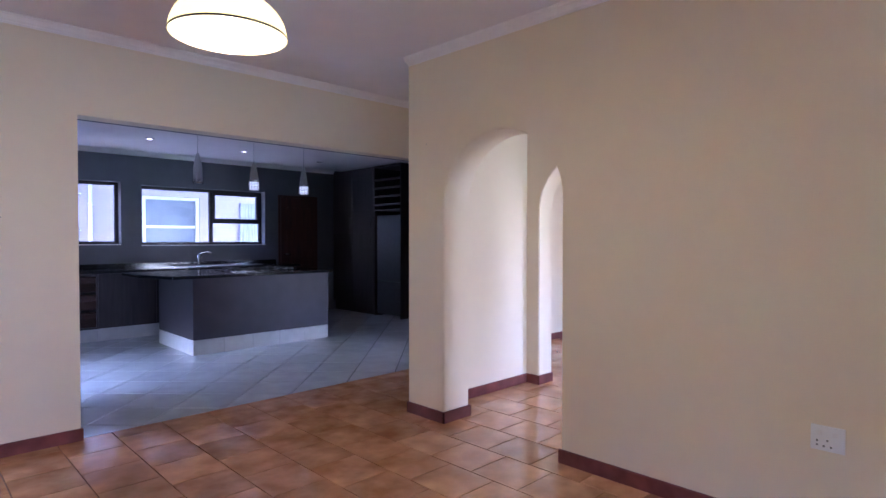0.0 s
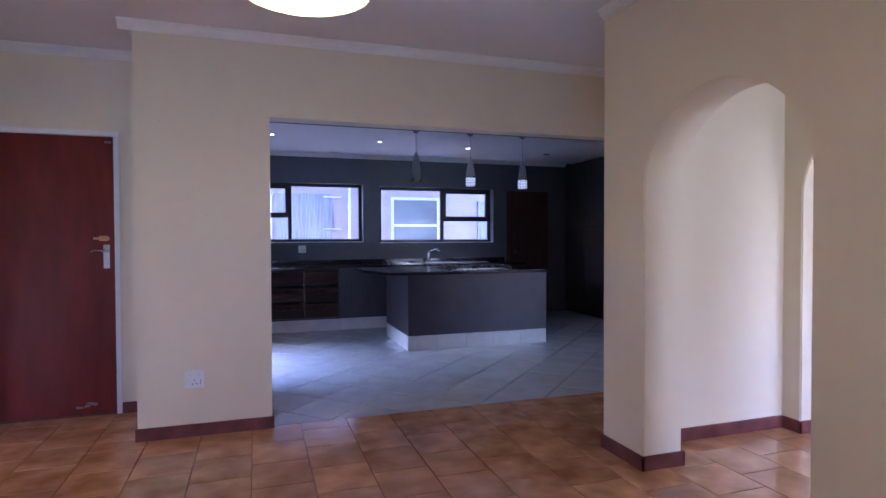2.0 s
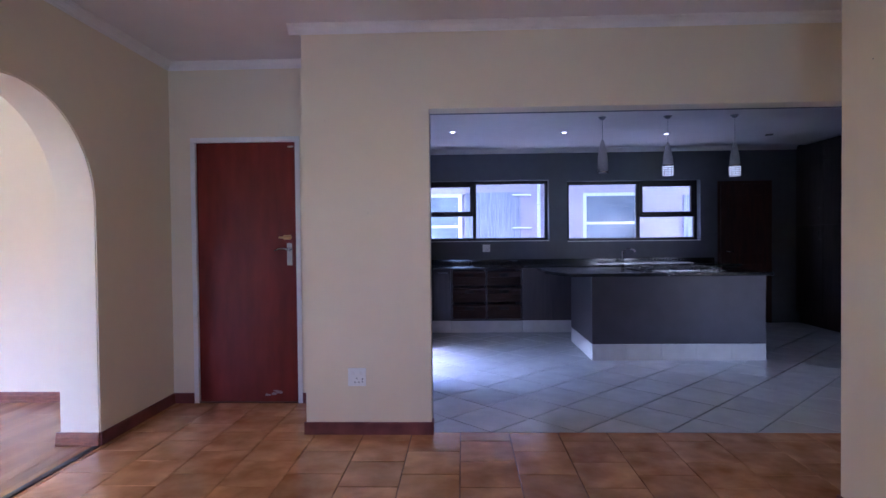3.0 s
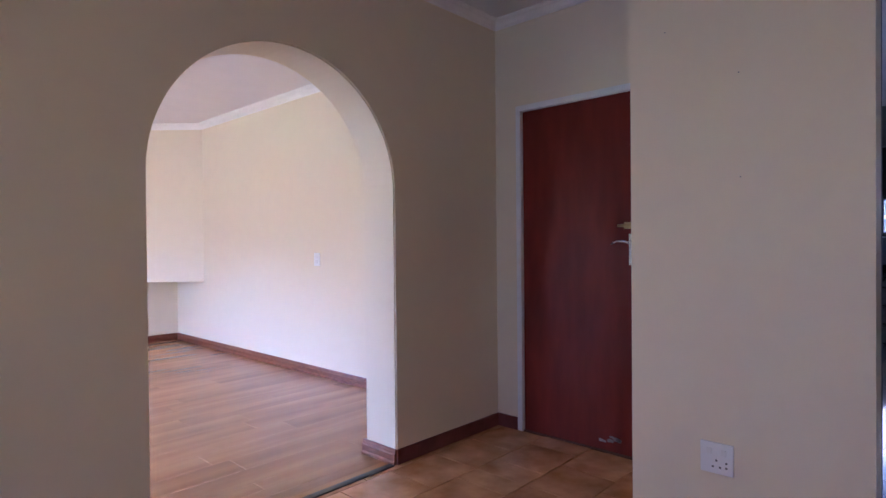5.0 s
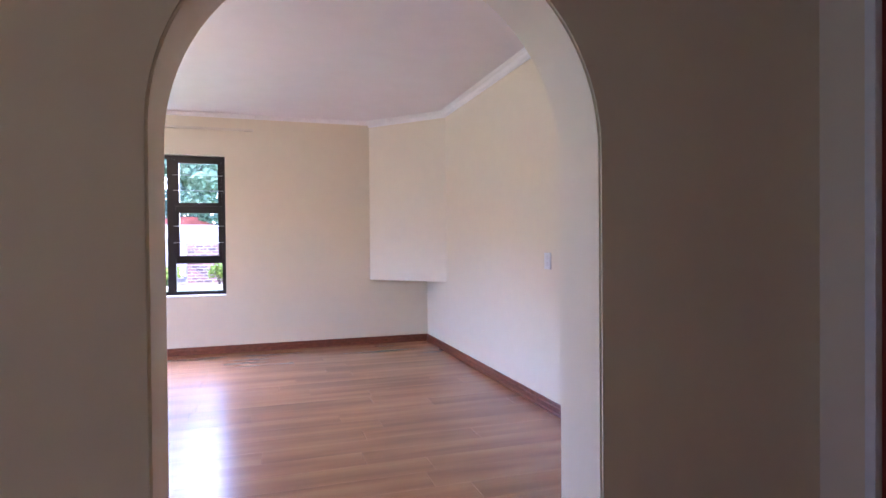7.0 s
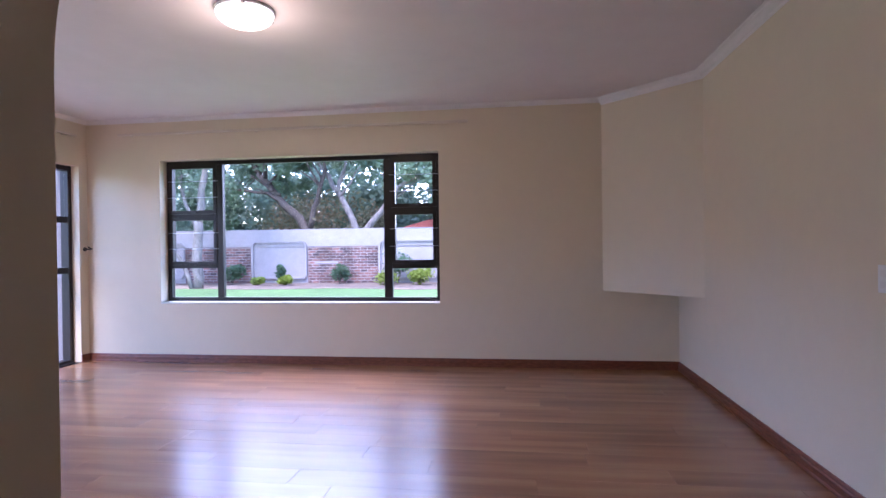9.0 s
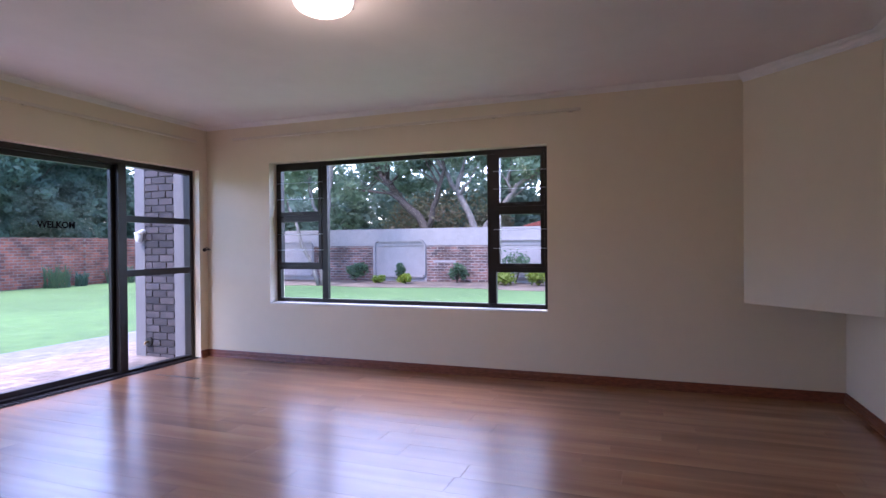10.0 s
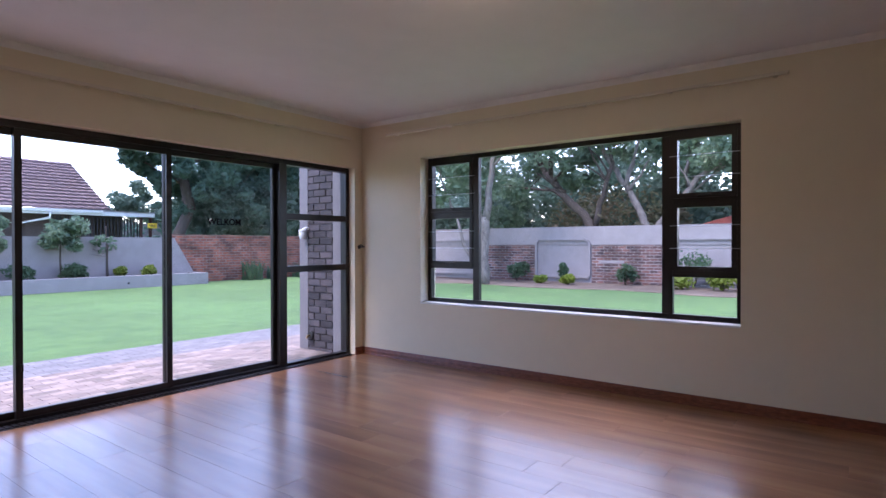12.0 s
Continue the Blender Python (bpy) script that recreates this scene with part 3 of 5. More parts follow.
for a0, a1, z0, z1 in ((0.312, 0.868, 1.05, 1.575), (0.312, 0.868, 1.61, 2.147), (2.83, 3.305, 1.045, 1.595), (2.83, 3.305, 1.635, 2.147)):
    for k in (1, 2):
        bm = bmesh.new()
        z = z0 + (z1 - z0) * k / 3
        tube(bm, [(-5.848, a0 - 0.02, z), (-5.848, a1 + 0.02, z)], 0.0024, 6)
        part("clear_bar", bm, M_CLEARBAR, lw, "thin clear burglar bar")

# sliding doors to the patio
sd = thing("door_1", "dark bronze aluminium sliding doors with clear glass", "sliding door", kind="structure")
S0, S1, SZ, ST0, ST1 = -5.615, -1.20, 2.14, -0.775, -0.685
bm = bmesh.new()
for r in ((S0, ST0, SZ - 0.05, S1, ST1, SZ), (S0, ST0, 0.0, S1, ST1, 0.035), (S0, ST0, 0.035, S0 + 0.05, ST1, SZ - 0.05), (S1 - 0.05, ST0, 0.035, S1, ST1, SZ - 0.05)):
    box(bm, *r)
part("door_frame", bm, M_ALU, sd)
track = bmesh.new()
for k in range(100):
    x = S0 + 0.03 + k * 0.043
    box(track, x, -0.683, 0.0, x + 0.03, -0.606, 0.012)
box(track, S0, -0.685, -0.002, S1, -0.594, 0.004)
part("ribbed_track", track, M_ALU, sd)
part("outer_lining", boxes((S0 + 0.0005, -0.851, 0.0, S0 + 0.006, ST0 - 0.001, SZ - 0.002)), M_STRIP, sd, "grey plaster reveal outside the frame")
bar(sd, "post", "x", -4.73, -4.64, ST0, ST1 + 0.01, 0.035, SZ - 0.05)
for z0, z1 in ((0.975, 1.04), (1.525, 1.59)):
    bar(sd, "transom", "x", S0 + 0.05, -4.73, ST0 + 0.005, ST1 - 0.005, z0, z1)
for z0, z1 in ((0.035, 0.975), (1.04, 1.525), (1.59, SZ - 0.05)):
    pane(sd, "x", S0 + 0.05, -4.73, -0.73, z0, z1)


def sliding_leaf(x0, x1, y):
    leaf_bm = bmesh.new()
    for r in ((x0, 0.035, x1, 0.085), (x0, SZ - 0.10, x1, SZ - 0.05), (x0, 0.085, x0 + 0.045, SZ - 0.10), (x1 - 0.045, 0.085, x1, SZ - 0.10)):
        box(leaf_bm, r[0], y - 0.018, r[1], r[2], y + 0.018, r[3])
    leaf = part("leaf", leaf_bm, M_ALU, sd)
    g = boxes((x0 + 0.045, y - 0.002, 0.085, x1 - 0.045, y + 0.002, SZ - 0.10))
    p = part("pane", g, M_GLASS, leaf)
    p.visible_shadow = False
    return leaf


sliding_leaf(-4.64, -3.485, -0.75)
mid_leaf = sliding_leaf(-3.535, -2.41, -0.712)
sliding_leaf(-2.46, -1.25, -0.75)
for z in (0.42, 1.86):
    part("roller_catch", boxes((-3.505, -0.694, z, -3.485, -0.683, z + 0.05), bevel=0.003), M_BLACK, mid_leaf)
    part("roller_catch", boxes((-2.455, -0.694, z - 0.05, -2.435, -0.683, z), bevel=0.003), M_BLACK, mid_leaf)

# lettering stuck on the glass, read from outside
fc = bpy.data.curves.new("welcome_lettering", "FONT")
fc.body, fc.size, fc.extrude, fc.align_x, fc.offset = "WELKOM", 0.080, 0.0006, "CENTER", 0.0025
tmp = bpy.data.objects.new("lettering_source", fc)
scene.collection.objects.link(tmp)
bpy.context.view_layer.update()
letter_me = bpy.data.meshes.new_from_object(tmp)
bpy.data.objects.remove(tmp)
letter_me.materials.append(M_INK)
lett = tagged(new("lettering", letter_me), "small black capital letters stuck on the door glass", "lettering")
lett.matrix_world = pose(-4.07, -0.7455, 1.452, 90, 0, 180)

# front door in its recess
fd = thing("door_2", "closed mahogany-red timber front door in a white frame", "front door", kind="structure")
bm = bmesh.new()
for r in ((-0.378, 2.035, 0.478, 2.071), (-0.378, 0.0, -0.342, 2.035), (0.442, 0.0, 0.478, 2.035)):
    box(bm, r[0], YD - 0.012, r[1], r[2], YD + 0.10, r[3], bevel=0.004)
part("door_frame", bm, M_TRIM, fd, "white painted steel frame")
leaf = part("leaf", boxes((-0.339, YD + 0.012, 0.008, 0.439, YD + 0.055, 2.032), bevel=0.003), M_DOOR, fd)
# added dark strip that stops outdoor light leaking under the leaf
part("sill", boxes((-0.342, YD + 0.002, -0.008, 0.442, YD + 0.10, 0.0075)), M_SUB, fd, "dark strip added to block light under the door")
scuff_rng = random.Random(4)
bm = bmesh.new()
for k in range(11):
    cx, cz = 0.24 + scuff_rng.uniform(-0.06, 0.06), 0.075 + scuff_rng.uniform(-0.02, 0.025)
    n, r0 = 7, scuff_rng.uniform(0.006, 0.018)
    bm.faces.new([bm.verts.new((cx + r0 * 1.6 * math.cos(a) * scuff_rng.uniform(0.6, 1.1), YD + 0.0114, cz + r0 * 0.7 * math.sin(a) * scuff_rng.uniform(0.6, 1.1))) for a in (2 * math.pi * i / n for i in range(n))])
part("scuff", bm, M_PLASTER, leaf, "pale scuffed paint near the foot")
part("lock_plate", boxes((0.365, YD + 0.006, 1.072, 0.407, YD + 0.012, 1.247), bevel=0.002), M_CHROME, leaf, "brushed steel lock plate")
bm = bmesh.new()
tube(bm, [(0.386, YD + 0.008, 1.197), (0.386, YD - 0.042, 1.197)], 0.009)
tube(bm, [(0.386, YD - 0.040, 1.197), (0.357, YD - 0.046, 1.204), (0.317, YD - 0.044, 1.204), (0.282, YD - 0.036, 1.190)], [0.008, 0.008, 0.007, 0.006])
part("lever_handle", bm, M_CHROME, leaf, "curved steel lever handle")
bm = bmesh.new()
tube(bm, [(0.307, YD - 0.006, 1.292), (0.407, YD - 0.006, 1.292)], [0.008, 0.011])
box(bm, 0.342, YD - 0.004, 1.274, 0.397, YD + 0.012, 1.310, bevel=0.003)
part("sliding_bolt", bm, M_BRASS, leaf, "brass sliding bolt")
part("top_catch", boxes((0.385, YD - 0.004, 1.985, 0.43, YD + 0.012, 2.0), bevel=0.002), M_CHROME, leaf)

# curtain rails
def curtain_rail(name, axis, a0, a1, wall, out, z):
    r = thing(name, "white double curtain track fixed above the glass", "curtain rail")
    for k, (d, dz) in enumerate(((0.035, 0.004), (0.062, -0.004))):
        t0, t1 = sorted((wall + out * d, wall + out * (d + 0.022)))
        part("track", boxes((a0, t0, z + dz, a1, t1, z + dz + 0.024), bevel=0.004) if axis == "x" else boxes((t0, a0, z + dz, t1, a1, z + dz + 0.024), bevel=0.004), M_RAIL, r)
    n = 6
    for k in range(n):
        a = a0 + 0.1 + (a1 - a0 - 0.2) * k / (n - 1)
        t0, t1 = sorted((wall, wall + out * 0.097))
        part("bracket", boxes((a, t0, z + 0.002, a + 0.025, t1 - 0.03, z + 0.014)) if axis == "x" else boxes((t0, a, z + 0.002, t1 - 0.03, a + 0.025, z + 0.014)), M_RAIL, r)


curtain_rail("curtain_rail", "y", -0.15, 3.66, LX0, 1, 2.46)
curtain_rail("curtain_rail", "x", -5.50, -1.05, LY0, 1, 2.44)

# tie-back hook beside the sliding door
hook = thing("tieback_hook", "small black iron curtain tie-back hook on the wall", "hook")
bm = bmesh.new()
tube(bm, [(-5.68, LY0 - 0.001, 1.235), (-5.68, LY0 + 0.012, 1.235)], 0.022, 14)
part("rose", bm, M_BLACK, hook)
bm = bmesh.new()
tube(bm, [(-5.68, LY0 + 0.01, 1.235), (-5.68, LY0 + 0.07, 1.235), (-5.655, LY0 + 0.11, 1.238), (-5.615, LY0 + 0.125, 1.245), (-5.585, LY0 + 0.12, 1.262)], [0.008, 0.008, 0.008, 0.007, 0.006])
part("arm", bm, M_BLACK, hook)



# ---- sockets and switches ----
def wall_plate(name, label, centre, normal, w, h, kind_of):
    """A white plate on a wall; normal is 'x-', 'y-' and so on."""
    t = thing(name, label, kind_of)
    ax, sg = normal[0], -1 if normal[1] == "-" else 1

    def flat(u0, u1, z0, z1, d0, d1, bevel=0.0):
        cx, cy, cz = centre
        if ax == "x":
            a, b = sorted((cx + sg * d0, cx + sg * d1))
            return boxes((a, cy + u0, cz + z0, b, cy + u1, cz + z1), bevel=bevel)
        a, b = sorted((cy + sg * d0, cy + sg * d1))
        return boxes((cx + u0, a, cz + z0, cx + u1, b, cz + z1), bevel=bevel)
    part("plate", flat(-w / 2, w / 2, -h / 2, h / 2, 0, 0.011, 0.003), M_WHITE, t)
    if kind_of == "socket":
        for u in (-w * 0.22, w * 0.22):
            part("rocker", flat(u - 0.009, u + 0.009, h * 0.12, h * 0.30, 0.0112, 0.0145, 0.001), M_TRIM, t)
        for u, z in ((0, -0.008), (-0.013, -0.032), (0.013, -0.032), (w * 0.3, -0.012), (w * 0.3, -0.03)):
            part("pin_hole", flat(u - 0.0035, u + 0.0035, z - 0.0035, z + 0.0035, 0.0106, 0.0114), M_BLACK, t)
    else:
        for z in (-h * 0.2, h * 0.2):
            part("rocker", flat(-w * 0.22, w * 0.22, z - h * 0.12, z + h * 0.12, 0.0112, 0.0155, 0.001), M_TRIM, t)
    return t


wall_plate("wall_socket", "white square double power socket low on the wall", (1.037, YK, 0.376), "y-", 0.118, 0.118, "socket")
wall_plate("wall_socket", "white square double power socket low on the wall", (XE, 1.25, 0.475), "x-", 0.122, 0.105, "socket")
wall_plate("wall_socket", "white power socket above the kitchen worktop", (2.08, KY, 1.12), "y-", 0.11, 0.11, "socket")
wall_plate("light_switch", "white rectangular light switch on the cream wall", (-2.623, LY1, 1.067), "y-", 0.085, 0.118, "switch")

# ---- lamps ----
dl = thing("pendant_lamp", "lit domed yellow glass pendant lamp hanging from the ceiling", "pendant lamp")
C = (1.578, 2.80, 0)
bm = bmesh.new()
dome = [(0.212 * math.cos(a), 2.075 + 0.165 * math.sin(a)) for a in (math.pi / 2 * k / 14 for k in range(14))] + [(0.025, 2.242)]
spin(bm, dome, C, 48)
part("shade", bm, M_SHADE_OUT, dl, "yellow glass dome glowing from inside")
bm = bmesh.new()
spin(bm, [(r * 0.975, z - 0.004) for r, z in dome], C, 48)
part("lining", bm, M_SHADE_IN, dl, "bright white inner face")
bm = bmesh.new()
spin(bm, [(0.214, 2.071), (0.2155, 2.075), (0.214, 2.079), (0.210, 2.075), (0.214, 2.071)], C, 48)
part("rim", bm, M_BLACK, dl, "thin dark rim")
bm = bmesh.new()
spin(bm, [(0, 2.090), (0.022, 2.097), (0.032, 2.120), (0.026, 2.150), (0.014, 2.175), (0.014, 2.210)], C, 20)
part("bulb", bm, M_BULB, dl)
bm = bmesh.new()
spin(bm, [(0.0, 2.270), (0.026, 2.268), (0.030, 2.235), (0.0, 2.230)], C, 20)
tube(bm, [(C[0], C[1], 2.260), (C[0], C[1], H - 0.02)], 0.004)
spin(bm, [(0.0, H - 0.035), (0.03, H - 0.03), (0.05, H - 0.001), (0.0, H)], C, 24)
part("cord_and_rose", bm, M_BRASS, dl)
pl = bpy.data.lights.new("pendant_light", "POINT")
pl.energy, pl.color, pl.shadow_soft_size = 0.24, (1.0, 0.76, 0.38), 0.05
new("pendant_light", pl).location = (C[0], C[1], 2.050)

ll = thing("ceiling_lamp", "lit round frosted glass ceiling lamp with metal clips", "ceiling lamp")
C = (-3.23, 2.55, 0)
bm = bmesh.new()
spin(bm, [(0.0, H), (0.17, H), (0.172, H - 0.016), (0.15, H - 0.022), (0.0, H - 0.022)], C, 40)
part("base", bm, M_WHITE, ll)
bm = bmesh.new()
spin(bm, [(0.165, H - 0.020), (0.168, H - 0.027)] + [(0.165 * math.cos(a), H - 0.03 - 0.075 * math.sin(a)) for a in (math.pi / 2 * k / 12 for k in range(12))] + [(0, H - 0.105)], C, 40)
part("bowl", bm, M_DIFFUSER, ll, "frosted white glass bowl")
bm = bmesh.new()
spin(bm, [(0, H - 0.116), (0.010, H - 0.114), (0.012, H - 0.106), (0.0, H - 0.102)], C, 14)
part("finial", bm, M_CHROME, ll)
for k in range(3):
    a = 2 * math.pi * k / 3 + 0.4
    bm = bmesh.new()
    x, y = C[0] + 0.172 * math.cos(a), C[1] + 0.172 * math.sin(a)
    box(bm, x - 0.009, y - 0.009, H - 0.036, x + 0.009, y + 0.009, H - 0.004, bevel=0.003)
    part("clip", bm, M_CHROME, ll)
pl = bpy.data.lights.new("ceiling_lamp_light", "POINT")
pl.energy, pl.color, pl.shadow_soft_size = 0.85, (1.0, 0.78, 0.48), 0.1
new("ceiling_lamp_light", pl).location = (C[0], C[1], H - 0.30)


def cone_pendant(x, y, zb, lit, label):
    t = thing("kitchen_pendant", label, "pendant lamp", "pendants above the island")
    c = (x, y, 0)
    zt = zb + 0.36
    lo = zb + 0.10 if lit else zb
    bm = bmesh.new()
    spin(bm, [(0.058, lo), (0.061, lo + 0.003), (0.060, lo + 0.02), (0.050, zb + 0.19), (0.034, zb + 0.28), (0.018, zt - 0.02), (0.008, zt), (0.0, zt + 0.003)], c, 28)
    part("cone", bm, M_CHROME, t, "brushed metal cone")
    if lit:
        for k in range(6):
            bm = bmesh.new()
            z = zb + k * 0.0195
            spin(bm, [(0.062, z), (0.062, z + 0.009), (0.059, z + 0.009), (0.059, z), (0.062, z)], c, 28)
            part("ring", bm, M_CHROME, t, "metal ring of the slotted band")
        for k in range(10):
            a = 2 * math.pi * k / 10
            bm = bmesh.new()
            tube(bm, [(x + 0.060 * math.cos(a), y + 0.060 * math.sin(a), zb), (x + 0.060 * math.cos(a), y + 0.060 * math.sin(a), lo + 0.004)], 0.003, 6)
            part("rod", bm, M_CHROME, t)
    bm = bmesh.new()
    spin(bm, [(0.0, zb + 0.004), (0.055, zb + 0.004), (0.055, lo + 0.004), (0.0, lo + 0.02)], c, 24)
    part("diffuser", bm, M_PENDLIT if lit else M_DARKSTEEL, t)
    bm = bmesh.new()
    tube(bm, [(x, y, zt), (x, y, KH - 0.01)], 0.0022, 6)
    spin(bm, [(0, KH - 0.03), (0.02, KH - 0.028), (0.045, KH - 0.001), (0, KH)], c, 20)
    part("cord", bm, M_STEEL, t)


cone_pendant(3.256, 7.5, 1.96, False, "unlit brushed metal cone pendant above the kitchen island")
cone_pendant(3.954, 7.5, 1.922, True, "lit brushed metal cone pendant with a slotted glowing rim")
cone_pendant(4.664, 7.5, 1.908, True, "lit brushed metal cone pendant with a slotted glowing rim")


def downlight(x, y, lit=True):
    t = thing("downlight", "small round recessed kitchen downlight, lit" if lit else "small round recessed kitchen downlight, switched off", "downlight", "kitchen downlights")
    bm = bmesh.new()
    spin(bm, [(0.028, KH - 0.002), (0.030, KH - 0.008), (0.044, KH - 0.008), (0.047, KH)], (x, y, 0), 24)
    part("ring", bm, M_CHROME, t)
    bm = bmesh.new()
    spin(bm, [(0.0, KH - 0.003), (0.029, KH - 0.003)], (x, y, 0), 20)
    part("lens", bm, M_SPOT if lit else M_STEEL, t)


for x, y in ((1.70, 7.05), (1.626, 8.22), (3.0, 8.37), (4.32, 8.56)):
    downlight(x, y)
downlight(5.69, 8.75, False)

# ---- holes left by removed picture hooks ----
for x, y, z in ((1.117, YK - 0.001, 1.824), (1.122, YK - 0.001, 1.439), (0.846, YK - 0.001, 2.039), (XE - 0.001, 3.72, 1.996)):
    solid("nail", boxes((x - 0.002, y - 0.002, z - 0.002, x + 0.002, y + 0.002, z + 0.002), bevel=0.0006), M_CURTAIN, "small grey nail hammered into the cream wall", "nail", "")



# ---- kitchen ----
F0, F1 = KY + 0.18, KY + 0.13      # window frames sit deep in the reveal
kw = metal_window("window_2", "x", 1.08, 3.0, 1.225, 2.115, F0, F1, [(1.125, 1.885, 1.27, 1.595, False), (1.125, 1.885, 1.63, 2.07, True), (1.94, 2.955, 1.27, 2.07, False)],
                  "black aluminium kitchen window beside the sink")
bar(kw, "mullion", "x", 1.885, 1.94, F1, F0, 1.27, 2.07)
bar(kw, "transom", "x", 1.125, 1.885, F1, F0, 1.595, 1.63)
part("window_sill", boxes((1.08, KY - 0.005, 1.218, 3.0, F1, 1.230), bevel=0.002), M_TRIM, kw)
kw = metal_window("window_3", "x", 3.27, 5.19, 1.21, 2.09, F0, F1, [(3.315, 4.305, 1.255, 2.045, False), (4.36, 5.145, 1.255, 1.555, False), (4.36, 5.145, 1.595, 2.045, True)],
                  "black aluminium kitchen window above the sink")
bar(kw, "mullion", "x", 4.305, 4.36, F1, F0, 1.255, 2.045)
bar(kw, "transom", "x", 4.36, 5.145, F1, F0, 1.555, 1.595)
part("window_sill", boxes((3.27, KY - 0.005, 1.203, 5.19, F1, 1.215), bevel=0.002), M_TRIM, kw)

kd = thing("door_3", "closed dark brown timber kitchen back door", "door", kind="structure")
bm = boxes((5.430, KY - 0.012, 0, 5.470, KY + 0.0, 2.06), (6.155, KY - 0.012, 0, 6.200, KY, 2.06), (5.470, KY - 0.012, 1.99, 6.155, KY, 2.06))
part("door_frame", bm, M_KDOOR, kd)
leaf = part("leaf", boxes((5.473, KY - 0.03, 0.008, 6.152, KY - 0.002, 2.017), bevel=0.003), M_KDOOR, kd)
for z0, z1 in ((0.20, 0.85), (1.0, 1.85)):
    part("panel", boxes((5.580, KY - 0.036, z0, 6.050, KY - 0.029, z1), bevel=0.004), M_KDOOR, leaf)
bm = bmesh.new()
tube(bm, [(5.530, KY - 0.03, 1.04), (5.530, KY - 0.075, 1.04), (5.630, KY - 0.078, 1.04)], 0.008)
part("lever_handle", bm, M_CHROME, leaf)

CF = 8.85      # front of the base cabinets


def base_cabinet(x0, x1, doors, label):
    t = thing("base_cabinet", label, "cabinet", "base cabinets under the window")
    part("body", boxes((x0, CF + 0.02, 0.165, x1, KY - 0.003, 0.865)), M_CAB, t)
    part("plinth", boxes((x0, CF + 0.05, 0.0, x1, CF + 0.07, 0.165)), M_PLINTH, t, "pale tiled plinth")
    w = (x1 - x0) / doors
    for k in range(doors):
        a = x0 + k * w
        d = part("door", boxes((a + 0.002, CF, 0.17, a + w - 0.002, CF + 0.019, 0.86), bevel=0.002), M_CAB, t)
        bm = bmesh.new()
        hx = a + w - 0.16
        tube(bm, [(hx, CF, 0.81), (hx, CF - 0.028, 0.81), (hx + 0.12, CF - 0.028, 0.81), (hx + 0.12, CF, 0.81)], 0.005, 8)
        part("handle", bm, M_STEEL, d)


def basket_unit(x0, x1):
    t = thing("basket_cabinet", "open base cabinet with six pull-out wicker basket drawers", "cabinet", "base cabinets under the window")
    mid = (x0 + x1) / 2
    for a, b in ((x0, x0 + 0.018), (mid - 0.009, mid + 0.009), (x1 - 0.018, x1)):
        part("upright", boxes((a, CF + 0.002, 0.165, b, KY - 0.022, 0.865)), M_CAB, t)
    for a, b in ((x0 + 0.018, mid - 0.009), (mid + 0.009, x1 - 0.018)):
        part("bottom_panel", boxes((a, CF + 0.002, 0.165, b, KY - 0.022, 0.183)), M_CAB, t)
        part("top_rail", boxes((a, CF + 0.002, 0.847, b, KY - 0.022, 0.865)), M_CAB, t)
    part("back_panel", boxes((x0, KY - 0.021, 0.165, x1, KY - 0.003, 0.865)), M_CAB, t)
    part("plinth", boxes((x0, CF + 0.05, 0.0, x1, CF + 0.07, 0.165)), M_PLINTH, t, "pale tiled plinth")
    mid = (x0 + x1) / 2
    for a, b in ((x0 + 0.022, mid - 0.012), (mid + 0.012, x1 - 0.022)):
        for z in (0.192, 0.415, 0.638):
            bm = bmesh.new()
            hz = z + 0.185
            cx = (a + b) / 2
            for r in ((a, z, b, z + 0.115), (a, hz - 0.025, b, hz), (a, z + 0.115, cx - 0.06, hz - 0.025), (cx + 0.06, z + 0.115, b, hz - 0.025)):
                box(bm, r[0], CF + 0.006, r[1], r[2], CF + 0.030, r[3])
            box(bm, a, CF + 0.030, z, a + 0.015, CF + 0.42, hz - 0.02)
            box(bm, b - 0.015, CF + 0.030, z, b, CF + 0.42, hz - 0.02)
            box(bm, a, CF + 0.03, z, b, CF + 0.42, z + 0.012)
            k = part("basket", bm, M_BASKET, t, "brown woven basket drawer with a hand hole")
            bm = bmesh.new()
            for j in range(5):
                zz = z + 0.012 + j * 0.022
                tube(bm, [(a, CF + 0.004, zz), (b, CF + 0.004, zz)], 0.009, 6)
            tube(bm, [(a, CF + 0.003, hz - 0.006), (b, CF + 0.003, hz - 0.006)], 0.013, 8)
            part("weave", bm, M_BASKET, k)


base_cabinet(0.975, 1.565, 1, "dark walnut base cabinet under the kitchen worktop")
basket_unit(1.57, 2.52)
base_cabinet(2.525, 3.90, 2, "dark walnut double base cabinet under the kitchen worktop")
base_cabinet(3.905, 5.33, 2, "dark walnut double base cabinet under the sink")
dr = thing("drawer_unit", "dark walnut drawer unit along the kitchen side wall", "cabinet", "base cabinets under the window")
part("body", boxes((0.975, 7.9, 0.165, 1.205, CF - 0.005, 0.865)), M_CAB, dr)
part("plinth", boxes((1.15, 7.9, 0.0, 1.17, CF - 0.005, 0.165)), M_PLINTH, dr, "pale tiled plinth")
for k, (z0, z1) in enumerate(((0.17, 0.40), (0.404, 0.56), (0.564, 0.71), (0.714, 0.86))):
    d = part("drawer", boxes((1.206, 7.902, z0, 1.224, CF - 0.007, z1), bevel=0.002), M_CAB, dr)
    bm = bmesh.new()
    z = z1 - 0.05
    tube(bm, [(1.224, 8.25, z), (1.252, 8.25, z), (1.252, 8.50, z), (1.224, 8.50, z)], 0.006, 8)
    part("handle", bm, M_CHROME, d)
